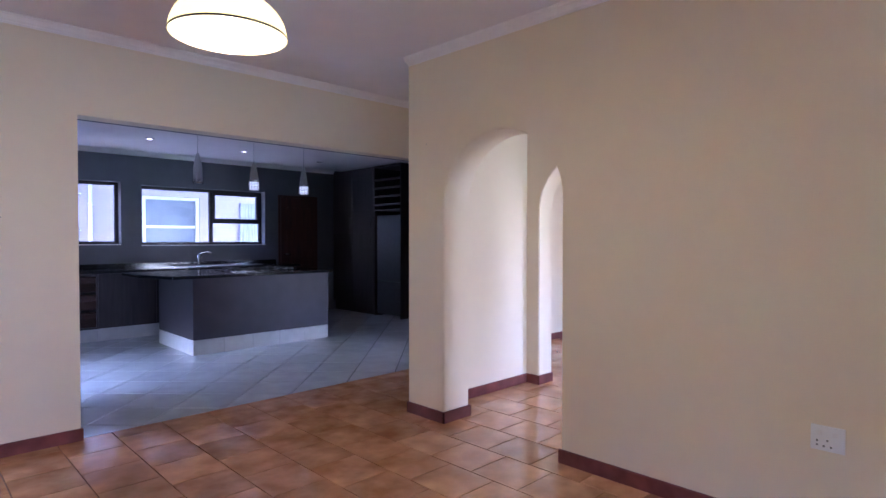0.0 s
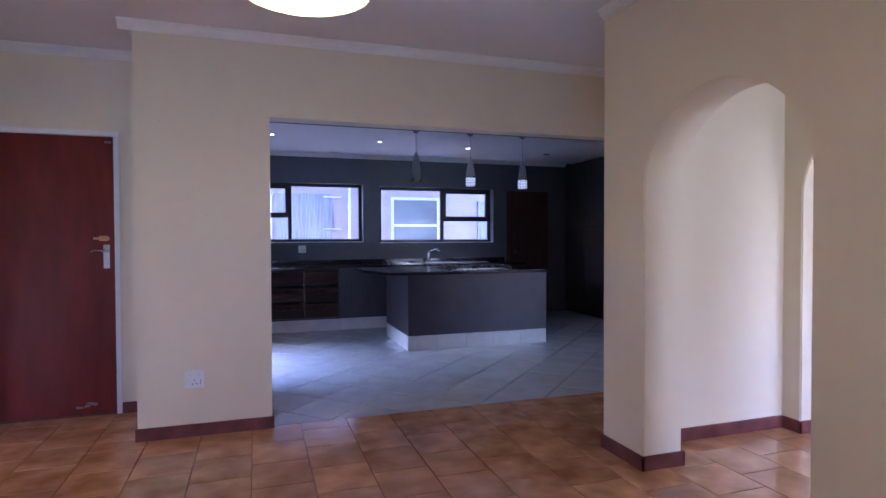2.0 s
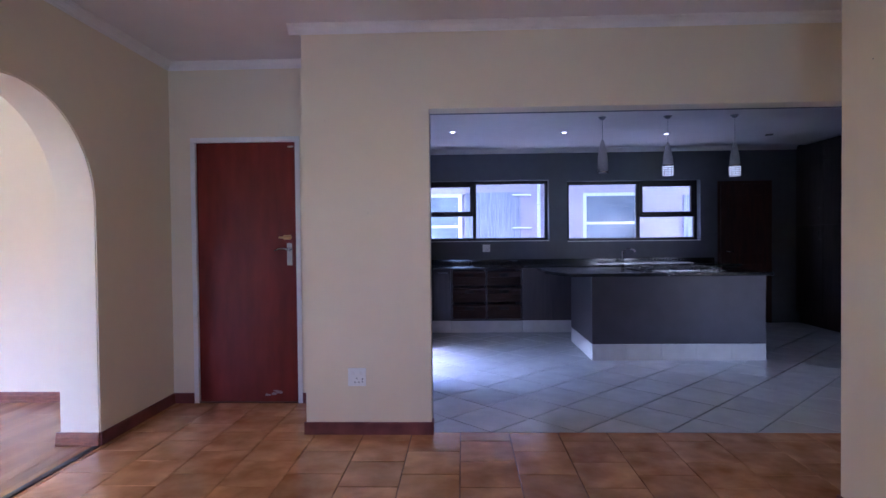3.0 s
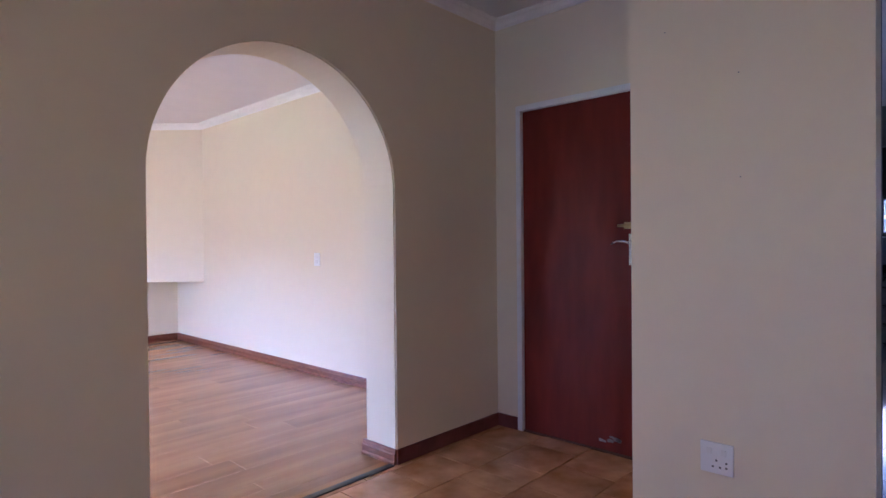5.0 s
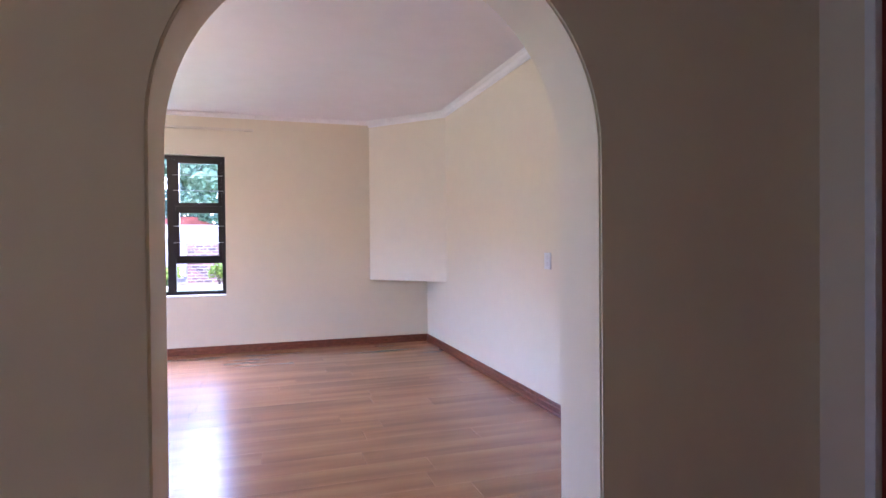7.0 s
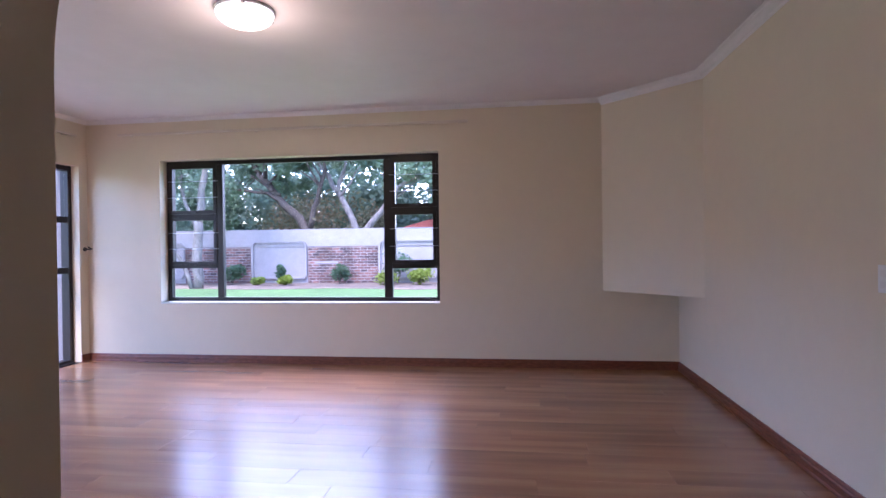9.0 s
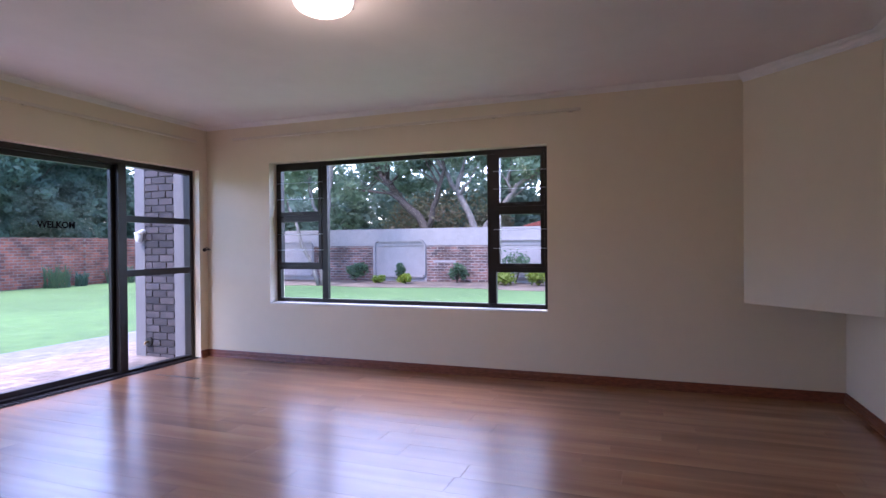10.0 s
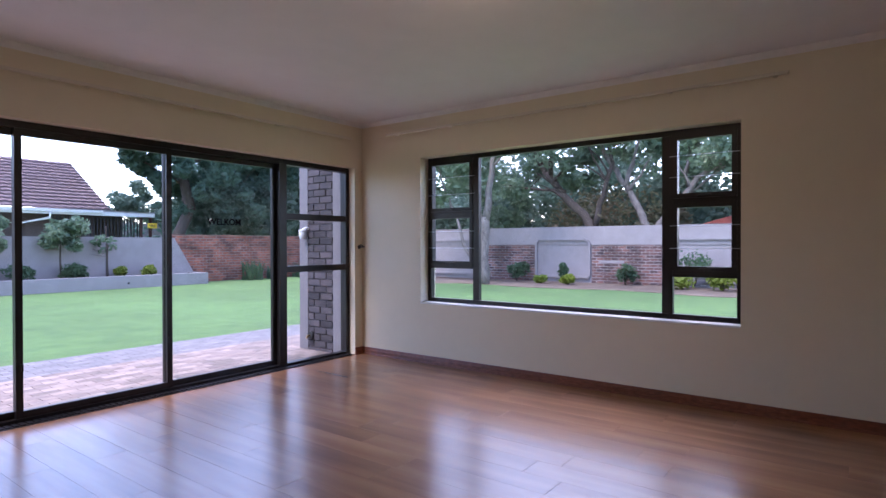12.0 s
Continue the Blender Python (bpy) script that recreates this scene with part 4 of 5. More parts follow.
part_top = thing("worktop", "polished black granite worktop along the window wall", "worktop")
part("slab", boxes((0.972, CF - 0.03, 0.866, 5.38, KY - 0.022, 0.900), bevel=0.004), M_GRANITE, part_top)
part("return_slab", boxes((0.972, 7.88, 0.866, 1.25, CF - 0.031, 0.900), bevel=0.004), M_GRANITE, part_top)
part("upstand", boxes((0.972, KY - 0.021, 0.866, 5.38, KY - 0.001, 0.955), bevel=0.002), M_GRANITE, part_top)

sink = thing("sink", "stainless steel sink with draining board set in the worktop", "sink")
bm = bmesh.new()
for r in ((3.680, 9.120, 4.880, 9.150), (3.680, 9.500, 4.880, 9.530), (3.680, 9.150, 3.710, 9.500), (4.850, 9.150, 4.880, 9.500), (4.150, 9.150, 4.190, 9.500)):
    box(bm, r[0], r[1], 0.9005, r[2], r[3], 0.906)
part("rim", bm, M_STEEL, sink)
part("bowl", boxes((3.710, 9.150, 0.9005, 4.150, 9.500, 0.9015)), M_STEEL, sink)
bm = bmesh.new()
box(bm, 4.190, 9.150, 0.9005, 4.850, 9.500, 0.9015)
for k in range(12):
    box(bm, 4.230 + k * 0.05, 9.170, 0.9015, 4.242 + k * 0.05, 9.480, 0.9045)
part("drainer", bm, M_STEEL, sink)
tap = thing("kitchen_tap", "chrome single-lever mixer tap behind the sink", "tap")
bm = bmesh.new()
spin(bm, [(0.0, 0.905), (0.026, 0.905), (0.024, 0.93), (0.020, 0.94), (0.020, 1.06), (0.0, 1.065)], (4.020, 9.515 - 0.02, 0), 18)
part("body", bm, M_CHROME, tap)
bm = bmesh.new()
tube(bm, [(4.020, 9.495, 1.02), (4.060, 9.440, 1.085), (4.110, 9.360, 1.10), (4.140, 9.320, 1.075)], [0.013, 0.012, 0.012, 0.013])
part("spout", bm, M_CHROME, tap)
bm = bmesh.new()
tube(bm, [(4.020, 9.495, 1.06), (4.070, 9.480, 1.09), (4.130, 9.460, 1.10)], [0.010, 0.007, 0.006])
part("lever", bm, M_CHROME, tap)
rack = thing("dish_rack", "low chrome wire dish rack on the draining board", "dish rack")
bm = bmesh.new()
for z in (0.912, 0.965):
    tube(bm, [(4.350, 9.190, z), (4.780, 9.190, z), (4.780, 9.460, z), (4.350, 9.460, z), (4.350, 9.190, z)], 0.004, 6)
part("rails", bm, M_CHROME, rack)
for k in range(11):
    bm = bmesh.new()
    x = 4.360 + k * 0.041
    tube(bm, [(x, 9.190, 0.965), (x, 9.190, 0.912), (x, 9.460, 0.912), (x, 9.460, 0.965)], 0.0025, 6)
    part("wire", bm, M_CHROME, rack)

# island
isl = thing("kitchen_island", "dark painted kitchen island with a pale tiled plinth", "kitchen island")
IX0, IX1, IY0, IY1 = 3.05, 4.80, 7.13, 8.25
part("body", boxes((IX0, IY0, 0.17, IX1, IY1, 0.862), bevel=0.004), M_ISLAND, isl)
part("plinth_core", boxes((IX0 + 0.012, IY0 + 0.012, 0.0, IX1 - 0.012, IY1 - 0.012, 0.17)), M_KGROUT, isl)
n = 5
for k in range(n):
    a, b = IX0 + (IX1 - IX0) * k / n, IX0 + (IX1 - IX0) * (k + 1) / n
    part("tile", boxes((a + 0.0015, IY0 - 0.001, 0.0, b - 0.0015, IY0 + 0.012, 0.168), bevel=0.001), M_PLINTH, isl)
for k in range(2):
    a, b = IY0 + 0.012 + (IY1 - IY0 - 0.012) * k / 2, IY0 + 0.012 + (IY1 - IY0 - 0.012) * (k + 1) / 2
    part("tile", boxes((IX0 - 0.001, a + 0.0015, 0.0, IX0 + 0.012, b - 0.0015, 0.168), bevel=0.001), M_PLINTH, isl)
bm = bmesh.new()
prism(bm, [(2.82, 7.09), (4.86, 7.09), (4.86, 8.32), (2.65, 8.32), (2.65, 7.68)], "z", 0.863, 0.898)
bmesh.ops.bevel(bm, geom=bm.edges[:], offset=0.006, segments=2, affect="EDGES", profile=0.6)
top = tagged(new("island_worktop", finish(bm, "island_worktop", M_GRANITE)), "polished black granite slab overhanging the island", "worktop")
hob = thing("gas_hob", "black glass gas hob with five burners set in the island", "hob")
part("plate", boxes((3.640, 7.43, 0.8985, 4.540, 7.97, 0.906), bevel=0.002), M_GRANITE, hob)
for x, y in ((3.790, 7.57), (3.790, 7.83), (4.090, 7.70), (4.370, 7.57), (4.370, 7.83)):
    bm = bmesh.new()
    spin(bm, [(0.045, 0.906), (0.045, 0.918), (0.03, 0.924), (0.0, 0.924)], (x, y, 0), 18)
    b = part("burner", bm, M_BLACK, hob)
    bm = boxes((x - 0.11, y - 0.006, 0.926, x + 0.11, y + 0.006, 0.938), (x - 0.006, y - 0.11, 0.926, x + 0.006, y - 0.0065, 0.938), (x - 0.006, y + 0.0065, 0.926, x + 0.006, y + 0.11, 0.938),
               *((x + sx * 0.105 - 0.005, y - 0.005, 0.906, x + sx * 0.105 + 0.005, y + 0.005, 0.926) for sx in (-1, 1)))
    part("pan_support", bm, M_BLACK, b)
for k in range(5):
    bm = bmesh.new()
    spin(bm, [(0.018, 0.906), (0.016, 0.926), (0.0, 0.927)], (4.490, 7.51 + k * 0.09, 0), 14)
    part("knob", bm, M_STEEL, hob)

# tall cabinets at the east side
def tall_unit(y0, y1, label):
    t = thing("tall_cabinet", label, "cabinet", "tall kitchen cabinets")
    part("body", boxes((KX + 0.022, y0, 0.165, KX + 0.657, y1, KH - 0.03)), M_CAB, t)
    part("plinth", boxes((KX + 0.05, y0, 0.0, KX + 0.07, y1, 0.165)), M_CAB, t)
    for a, b in ((0.17, 1.40), (1.404, KH - 0.035)):
        d = part("door", boxes((KX, y0 + 0.002, a, KX + 0.02, y1 - 0.002, b), bevel=0.002), M_CAB, t)
        bm = bmesh.new()
        z = 1.20 if a < 1 else 1.5
        tube(bm, [(KX, y0 + 0.05, z), (KX - 0.028, y0 + 0.05, z), (KX - 0.028, y0 + 0.05, z + 0.13), (KX, y0 + 0.05, z + 0.13)], 0.005, 8)
        part("handle", bm, M_BLACK, d)


tall_unit(9.04, 9.648, "tall dark walnut kitchen cupboard reaching the ceiling")
tall_unit(8.42, 9.037, "tall dark walnut kitchen cupboard reaching the ceiling")
rk = thing("wine_rack_cabinet", "dark walnut tall frame with a bottle rack above an open niche", "cabinet", "tall kitchen cabinets")
y0, y1 = 7.70, 8.417
for r in ((KX, y0, 0, KX + 0.65, y0 + 0.02, KH - 0.03), (KX, y1 - 0.02, 0, KX + 0.65, y1, KH - 0.03)):
    part("side_panel", boxes(r, bevel=0.001), M_CAB, rk)
part("top_panel", boxes((KX, y0 + 0.02, KH - 0.06, KX + 0.65, y1 - 0.02, KH - 0.03)), M_CAB, rk)
part("shelf", boxes((KX, y0 + 0.02, 1.78, KX + 0.63, y1 - 0.02, 1.80)), M_CAB, rk)
part("back_panel", boxes((KX + 0.63, y0 + 0.02, 0, KX + 0.65, y1 - 0.02, KH - 0.06)), M_CAB, rk)
for k in range(4):
    z = 1.86 + k * 0.14
    part("bottle_rail", boxes((KX + 0.01, y0 + 0.02, z, KX + 0.03, y1 - 0.02, z + 0.035)), M_CAB, rk)
fr = thing("fridge", "dark grey upright fridge standing in the open niche", "fridge")
part("body", boxes((KX + 0.08, y0 + 0.05, 0.03, KX + 0.62, y1 - 0.05, 1.70), bevel=0.01), M_DARKSTEEL, fr)
part("door", boxes((KX + 0.03, y0 + 0.05, 0.60, KX + 0.075, y1 - 0.05, 1.70), bevel=0.008), M_DARKSTEEL, fr)
part("door", boxes((KX + 0.03, y0 + 0.05, 0.04, KX + 0.075, y1 - 0.05, 0.59), bevel=0.008), M_DARKSTEEL, fr)
for sx in (0.10, 0.60):
    for sy in (y0 + 0.08, y1 - 0.08):
        bm = bmesh.new()
        tube(bm, [(KX + sx - 0.0, sy, 0.0), (KX + sx, sy, 0.035)], 0.018, 10)
        part("foot", bm, M_BLACK, fr)



# ---- outside: ground, walls, paving ----
solid("ground", boxes((-300, -300, GROUND - 0.3, 300, -0.86, GROUND), (-300, -0.86, GROUND - 0.3, LX0 - 0.26, 300, GROUND), (LX0 - 0.26, 16.0, GROUND - 0.3, 300, 300, GROUND), (LX0 - 0.26, 5.83, GROUND - 0.3, 0.85, KY + 0.24, GROUND)),
      M_LAWN, "green mown lawn reaching to the garden walls", "lawn", "structure")
bm = bmesh.new()
edge = [(-20.0, -15.4), (-20.0, 12.0)]
rng = random.Random(11)
for k in range(41):
    y = 12.0 - k * 0.685
    w = 2.9 + 1.6 * math.exp(-((y + 10.5) / 2.2) ** 2) - max(0.0, -12.5 - y) * 1.2
    edge.append((-20.0 + w + 0.25 * math.sin(y * 1.1) + rng.uniform(-0.12, 0.12), y))
prism(bm, edge, "z", GROUND - 0.02, GROUND + 0.012)
solid("soil_bed", bm, M_SOIL, "bare reddish soil bed along the garden wall", "flower bed", "structure")

# hidden grey ground, added so no green light bounces onto the kitchen ceiling
solid("bounce_ground", boxes((LX0 - 0.26, KY + 0.24, GROUND - 0.3, 300, 16.0, GROUND)), M_BOUNCE_GROUND, "unseen grey ground added to bounce neutral light into the kitchen", "pavement", "structure")

gw = thing("garden_wall", "grey plastered garden wall with brick panels and framed niches", "garden wall", kind="structure")
GX = -20.0
part("plaster_core", boxes((GX - 0.25, -16.0, GROUND - 0.2, GX, 16.0, 1.86)), M_PLASTER, gw)
part("coping", boxes((GX - 0.27, -16.0, 1.24, GX + 0.03, 16.0, 1.885), bevel=0.01), M_PLASTER, gw)
niches = [(-4.655 + 4.85 * k) for k in range(-2, 4)]
for c in niches:
    out = [(c - 1.10, 0.05), (c + 1.10, 0.05), (c + 1.10, 1.24), (c - 1.10, 1.24)]
    ring = [(c - 1.0, 0.14), (c + 1.0, 0.14)] + [(c + 0.85 + 0.15 * math.cos(a), 1.25 + 0.15 * math.sin(a)) for a in (math.pi / 2 * k / 5 for k in range(6))] + \
           [(c - 0.85 - 0.15 * math.sin(a), 1.25 + 0.15 * math.cos(a)) for a in (math.pi / 2 * k / 5 for k in range(6))]
    bm = bmesh.new()
    for p, q in zip(ring, ring[1:] + ring[:1]):
        m = Vector((0, (p[0] + q[0]) / 2 - c, (p[1] + q[1]) / 2 - 0.75))
        d = Vector((0, q[0] - p[0], q[1] - p[1]))
        nrm = Vector((0, d.z, -d.y)).normalized() * 0.075
        v = [bm.verts.new((GX + x, y + oy, z + oz)) for x in (0.0, 0.10) for y, z, oy, oz in ((p[0], p[1], 0, 0), (q[0], q[1], 0, 0), (q[0], q[1], nrm.y, nrm.z), (p[0], p[1], nrm.y, nrm.z))]
        for f in ((4, 5, 6, 7), (0, 1, 5, 4), (3, 7, 6, 2), (0, 4, 7, 3), (1, 2, 6, 5)):
            bm.faces.new([v[i] for i in f])
    bmesh.ops.recalc_face_normals(bm, faces=bm.faces[:])
    part("niche_frame", bm, M_PLASTER, gw, "raised plaster frame with rounded top corners")
for a, b in zip([-16.0] + [c + 1.10 for c in niches], [c - 1.10 for c in niches] + [16.0]):
    part("brick_panel", boxes((GX, a, GROUND - 0.1, GX + 0.018, b, 1.239)), M_GARDENWALL_BRICK, gw, "weathered brown brick panel")
part("pale_patch", boxes((GX + 0.018, -3.3, 0.62, GX + 0.022, -2.4, 0.70)), M_PLASTER, gw)

rw = thing("red_brick_wall", "old red brick garden wall with dark stains", "garden wall", kind="structure")
part("brickwork", boxes((-20.0, -15.75, GROUND - 0.2, -11.2, -15.5, 1.58)), M_REDWALL, rw)
part("coping", boxes((-20.0, -15.77, 1.58, -11.2, -15.48, 1.63), bevel=0.01), M_REDWALL, rw)
part("pier", boxes((-15.95, -15.5, GROUND, -15.6, -15.40, 1.63), bevel=0.01), M_REDWALL, rw)

pw = thing("planter_wall", "grey plastered boundary wall with a sloping end and a low planter", "garden wall", kind="structure")
bm = bmesh.new()
prism(bm, [(8.0, GROUND - 0.2), (8.0, 1.52), (-11.35, 1.52), (-12.05, 0.30), (-12.05, GROUND - 0.2)], "y", -15.75, -15.44)
part("back_wall", bm, M_PLASTER, pw)
part("planter_front", boxes((-12.05, -14.65, GROUND - 0.2, 8.0, -14.45, 0.295), bevel=0.012), M_PLASTER, pw)
part("planter_end", boxes((-12.05, -15.44, GROUND - 0.2, -11.85, -14.65, 0.29), bevel=0.012), M_PLASTER, pw)
part("planter_soil", boxes((-11.85, -15.44, GROUND, 8.0, -14.65, 0.25)), M_SOIL, pw)
bm = bmesh.new()
tube(bm, [(-9.35, -14.46, 0.06), (-9.35, -14.43, 0.06)], 0.035, 10)
part("drain_pipe", bm, M_BLACK, pw)

# ---- brick wing beside the sliding doors ----
wing = thing("wing_wall", "brown face-brick wing wall with plastered edges", "wing wall", kind="structure")
WX = LX0 - 0.012
part("core", boxes((WX - 0.30, -1.715, GROUND - 0.2, WX - 0.02, LY0 - 0.262, 2.75)), M_MORTAR, wing)
part("edge_strip", boxes((WX - 0.31, -1.725, GROUND - 0.1, WX + 0.004, -1.565, 2.75), bevel=0.006), M_STRIP, wing, "grey plaster edge")
part("edge_strip", boxes((WX - 0.31, -1.105, GROUND - 0.1, WX + 0.004, LY0 - 0.264, 2.75), bevel=0.006), M_STRIP, wing, "grey plaster edge")
brick_me = {}
brng = random.Random(5)
for r in range(33):
    z = GROUND + r * 0.0855
    y = -1.562 - (0.11 if r % 2 else 0.0)
    while y < -1.11:
        a, b = max(y, -1.562), min(y + 0.212, -1.108)
        y += 0.224
        if b - a < 0.03:
            continue
        key = (round(b - a, 3))
        if key not in brick_me:
            brick_me[key] = finish(boxes((-0.03, 0, 0, 0, b - a, 0.073), bevel=0.005), "brick", M_BRICK)
        ob = new("brick", brick_me[key])
        ob.location, ob.parent = (WX + brng.uniform(-0.003, 0.003), a, z), wing
bl = thing("wall_light", "white outdoor bulkhead wall light on the wing wall", "wall light")
bm = bmesh.new()
spin(bm, [(0, 1.33), (0.03, 1.335), (0.042, 1.37), (0.045, 1.43), (0.03, 1.455), (0, 1.46)], (WX + 0.06, -1.60, 0), 16)
part("globe", bm, M_WHITE, bl)
bm = bmesh.new()
tube(bm, [(WX + 0.002, -1.55, 1.46), (WX + 0.03, -1.56, 1.475), (WX + 0.06, -1.60, 1.455)], 0.016, 8)
spin(bm, [(0, 1.455), (0.05, 1.45), (0.05, 1.43), (0, 1.43)], (WX + 0.06, -1.60, 0), 16)
part("arm", bm, M_WHITE, bl)
gt = thing("garden_tap", "dark round tap box low on the wing wall", "garden tap")
bm = bmesh.new()
tube(bm, [(WX - 0.005, -1.50, 0.12), (WX + 0.03, -1.50, 0.12)], [0.055, 0.05], 16)
part("box", bm, M_BLACK, gt)
bm = bmesh.new()
tube(bm, [(WX + 0.02, -1.50, 0.12), (WX + 0.07, -1.50, 0.12), (WX + 0.085, -1.50, 0.09)], 0.012, 8)
part("spout", bm, M_BRASS, gt)

solid("pavement", boxes((-9.0, -3.50, GROUND - 0.1, 0.6, LY0 - 0.262, -0.072)), M_SAND, "patio of weathered brick pavers beside the lawn", "pavement", "structure")

# ---- the house across the garden ----
nh = thing("neighbour_house", "low neighbouring house with a brown tiled roof", "house")
part("wall", boxes((-11.0, -27.5, GROUND - 0.2, 9.0, -21.2, 2.55)), M_HOUSEWALL, nh)
bm = bmesh.new()
nx, courses = 330, 15
rows = []
for k in range(courses + 1):
    s = k / courses
    y, z = -20.4 - 4.0 * s, 2.66 + 2.25 * s
    rows += [(y, z - 0.01), (y, z + 0.055)] if k < courses else [(y, z)]
grid = [[bm.verts.new((x, y, z + 0.035 * abs(math.sin(x * 10.5)))) for x in (-11.35 + 20.5 * i / nx for i in range(nx + 1))] for y, z in rows]
for r0, r1 in zip(grid, grid[1:]):
    for i in range(nx):
        bm.faces.new((r0[i], r0[i + 1], r1[i + 1], r1[i])).smooth = False
part("roof", bm, M_ROOF, nh, "brown profiled roof tiles in courses")
bm = bmesh.new()
prism(bm, [(-20.4, 2.60), (-24.4, 4.85), (-28.4, 2.60)], "x", -11.25, -11.0)
part("gable", bm, M_NWALL, nh)
part("roof_back", boxes((-11.35, -28.5, 2.60, 9.0, -24.4, 2.66)), M_ROOF, nh)
part("fascia", boxes((-13.1, -20.42, 2.44, 9.0, -20.36, 2.64)), M_TRIM, nh, "white fascia board")
bm = bmesh.new()
prism(bm, [(-20.36, 2.52), (-20.24, 2.52), (-20.22, 2.63), (-20.36, 2.63)], "x", -11.0, 9.0)
part("gutter", bm, M_TRIM, nh)
bm = bmesh.new()
tube(bm, [(-9.2, -20.3, 2.52), (-9.2, -20.35, 2.30), (-8.3, -21.1, 2.05), (-8.3, -21.15, 0.0)], 0.05, 8)
part("downpipe", bm, M_TRIM, nh)
part("carport_roof", boxes((-13.1, -23.0, 2.60, -11.0, -20.36, 2.66)), M_STEEL, nh)
for x in (-12.6, -13.0):
    part("carport_post", boxes((x - 0.05, -20.6, GROUND, x + 0.05, -20.5, 2.60)), M_KDOOR, nh)
for k in range(26):
    x = -9.4 - k * 0.13
    part("slat", boxes((x - 0.045, -20.75, 0.4, x + 0.0, -20.72, 2.42)), M_BLACK, nh)
# dark sheet added for the shade inside the carport, hiding the sky behind
part("carport_shade_sheet", boxes((-12.9, -23.0, GROUND, -11.0, -22.9, 2.6)), M_HOUSEWALL, nh)
solid("far_boundary_wall", boxes((-24.0, -29.2, GROUND - 0.1, -12.0, -29.0, 2.5)), M_PLASTER, "plain plastered boundary wall beyond the carport", "wall", "structure")
sg = thing("warning_sign", "small yellow sign fixed to a carport post", "sign")
part("plate", boxes((-13.25, -20.485, 1.98, -12.85, -20.475, 2.20)), M_YELLOW, sg)
part("lettering_bar", boxes((-13.18, -20.474, 2.10, -12.92, -20.470, 2.13)), M_BLACK, sg)
part("lettering_bar", boxes((-13.18, -20.474, 2.04, -12.98, -20.470, 2.06)), M_BLACK, sg)

rh = thing("far_house", "distant house with a bright red roof behind the garden wall", "house")
part("wall", boxes((-25.9, -0.4, GROUND, -23.4, 1.6, 2.02)), M_NWALL, rh)
bm = bmesh.new()
prism(bm, [(-0.6, 2.0), (0.5, 2.30), (1.3, 2.30), (1.9, 2.0)], "x", -26.2, -23.0)
part("roof", bm, M_REDROOF, rh)

# ---- what shows through the kitchen windows ----
nb = thing("neighbour_wall", "pale pink plastered neighbouring wall close to the kitchen", "building")
NY = 12.4
part("wall", boxes((-4.0, NY, GROUND - 0.1, 4.08, NY + 0.25, 2.9), (5.16, NY, GROUND - 0.1, 10.0, NY + 0.25, 2.9), (4.08, NY, GROUND - 0.1, 5.16, NY + 0.25, 1.16), (4.08, NY, 2.13, 5.16, NY + 0.25, 2.9)), M_NWALL, nb)


def neighbour_window(x0, x1, z0, z1, y, rail):
    w = part("window", boxes((x0, y, z1 - 0.06, x1, y + 0.07, z1), (x0, y, z0, x1, y + 0.07, z0 + 0.06), (x0, y, z0 + 0.06, x0 + 0.07, y + 0.07, z1 - 0.06),
                             (x1 - 0.07, y, z0 + 0.06, x1, y + 0.07, z1 - 0.06), (x0 + 0.07, y + 0.01, rail - 0.025, x1 - 0.07, y + 0.06, rail + 0.025)), M_NTRIM, nb, "white framed window")
    part("pane", boxes((x0 + 0.07, y + 0.03, z0 + 0.06, x1 - 0.07, y + 0.04, z1 - 0.06)), M_NGLASS, w)
    part("lintel", boxes((x0 - 0.06, y - 0.04, z1 + 0.002, x1 + 0.06, y + 0.02, z1 + 0.05)), M_NWALL, w)


neighbour_window(4.08, 5.16, 1.16, 2.13, NY + 0.02, 1.54)
neighbour_window(0.62, 1.72, 1.10, 2.13, NY - 0.075, 1.50)
g2 = part("gate", boxes((1.80, NY - 0.05, GROUND, 2.86, NY - 0.01, 2.155)), M_CURTAIN, nb, "grey ribbed metal gate")
for k in range(11):
    part("rib", boxes((1.83 + k * 0.097, NY - 0.065, GROUND, 1.855 + k * 0.097, NY - 0.05, 2.155)), M_CURTAIN, g2)
bm = bmesh.new()
for z in (2.10, 1.46):
    tube(bm, [(2.70, NY - 0.08, z), (3.06, NY - 0.08, z), (3.06, NY - 0.01, z)], 0.016, 8)
part("bracket_pipe", bm, M_NTRIM, nb)
bm = bmesh.new()
tube(bm, [(3.215, NY - 0.06, GROUND), (3.215, NY - 0.06, 2.88)], 0.03, 10)
for z in (0.6, 1.9):
    tube(bm, [(3.215, NY - 0.06, z), (3.215, NY - 0.06, z + 0.04)], 0.042, 10)
part("downpipe", bm, M_NTRIM, nb)
part("shutter", boxes((6.00, NY - 0.05, 1.16, 6.42, NY - 0.004, 2.06)), M_CURTAIN, nb)
# added slab, out of view, that dims the neighbour wall below
part("roof", boxes((-4.2, NY - 1.45, 2.9, 10.2, NY + 3.0, 3.0)), M_ROOF, nb, "unseen slab added over the gap to block sky light")
# second unseen slab, narrowing the strip of sky above the gap
solid("sky_blocker", boxes((0.6, KY + 0.242, 2.69, 9.0, 10.5, 2.77)), M_TRIM, "unseen slab added outside the kitchen to block sky light", "eaves", "structure")



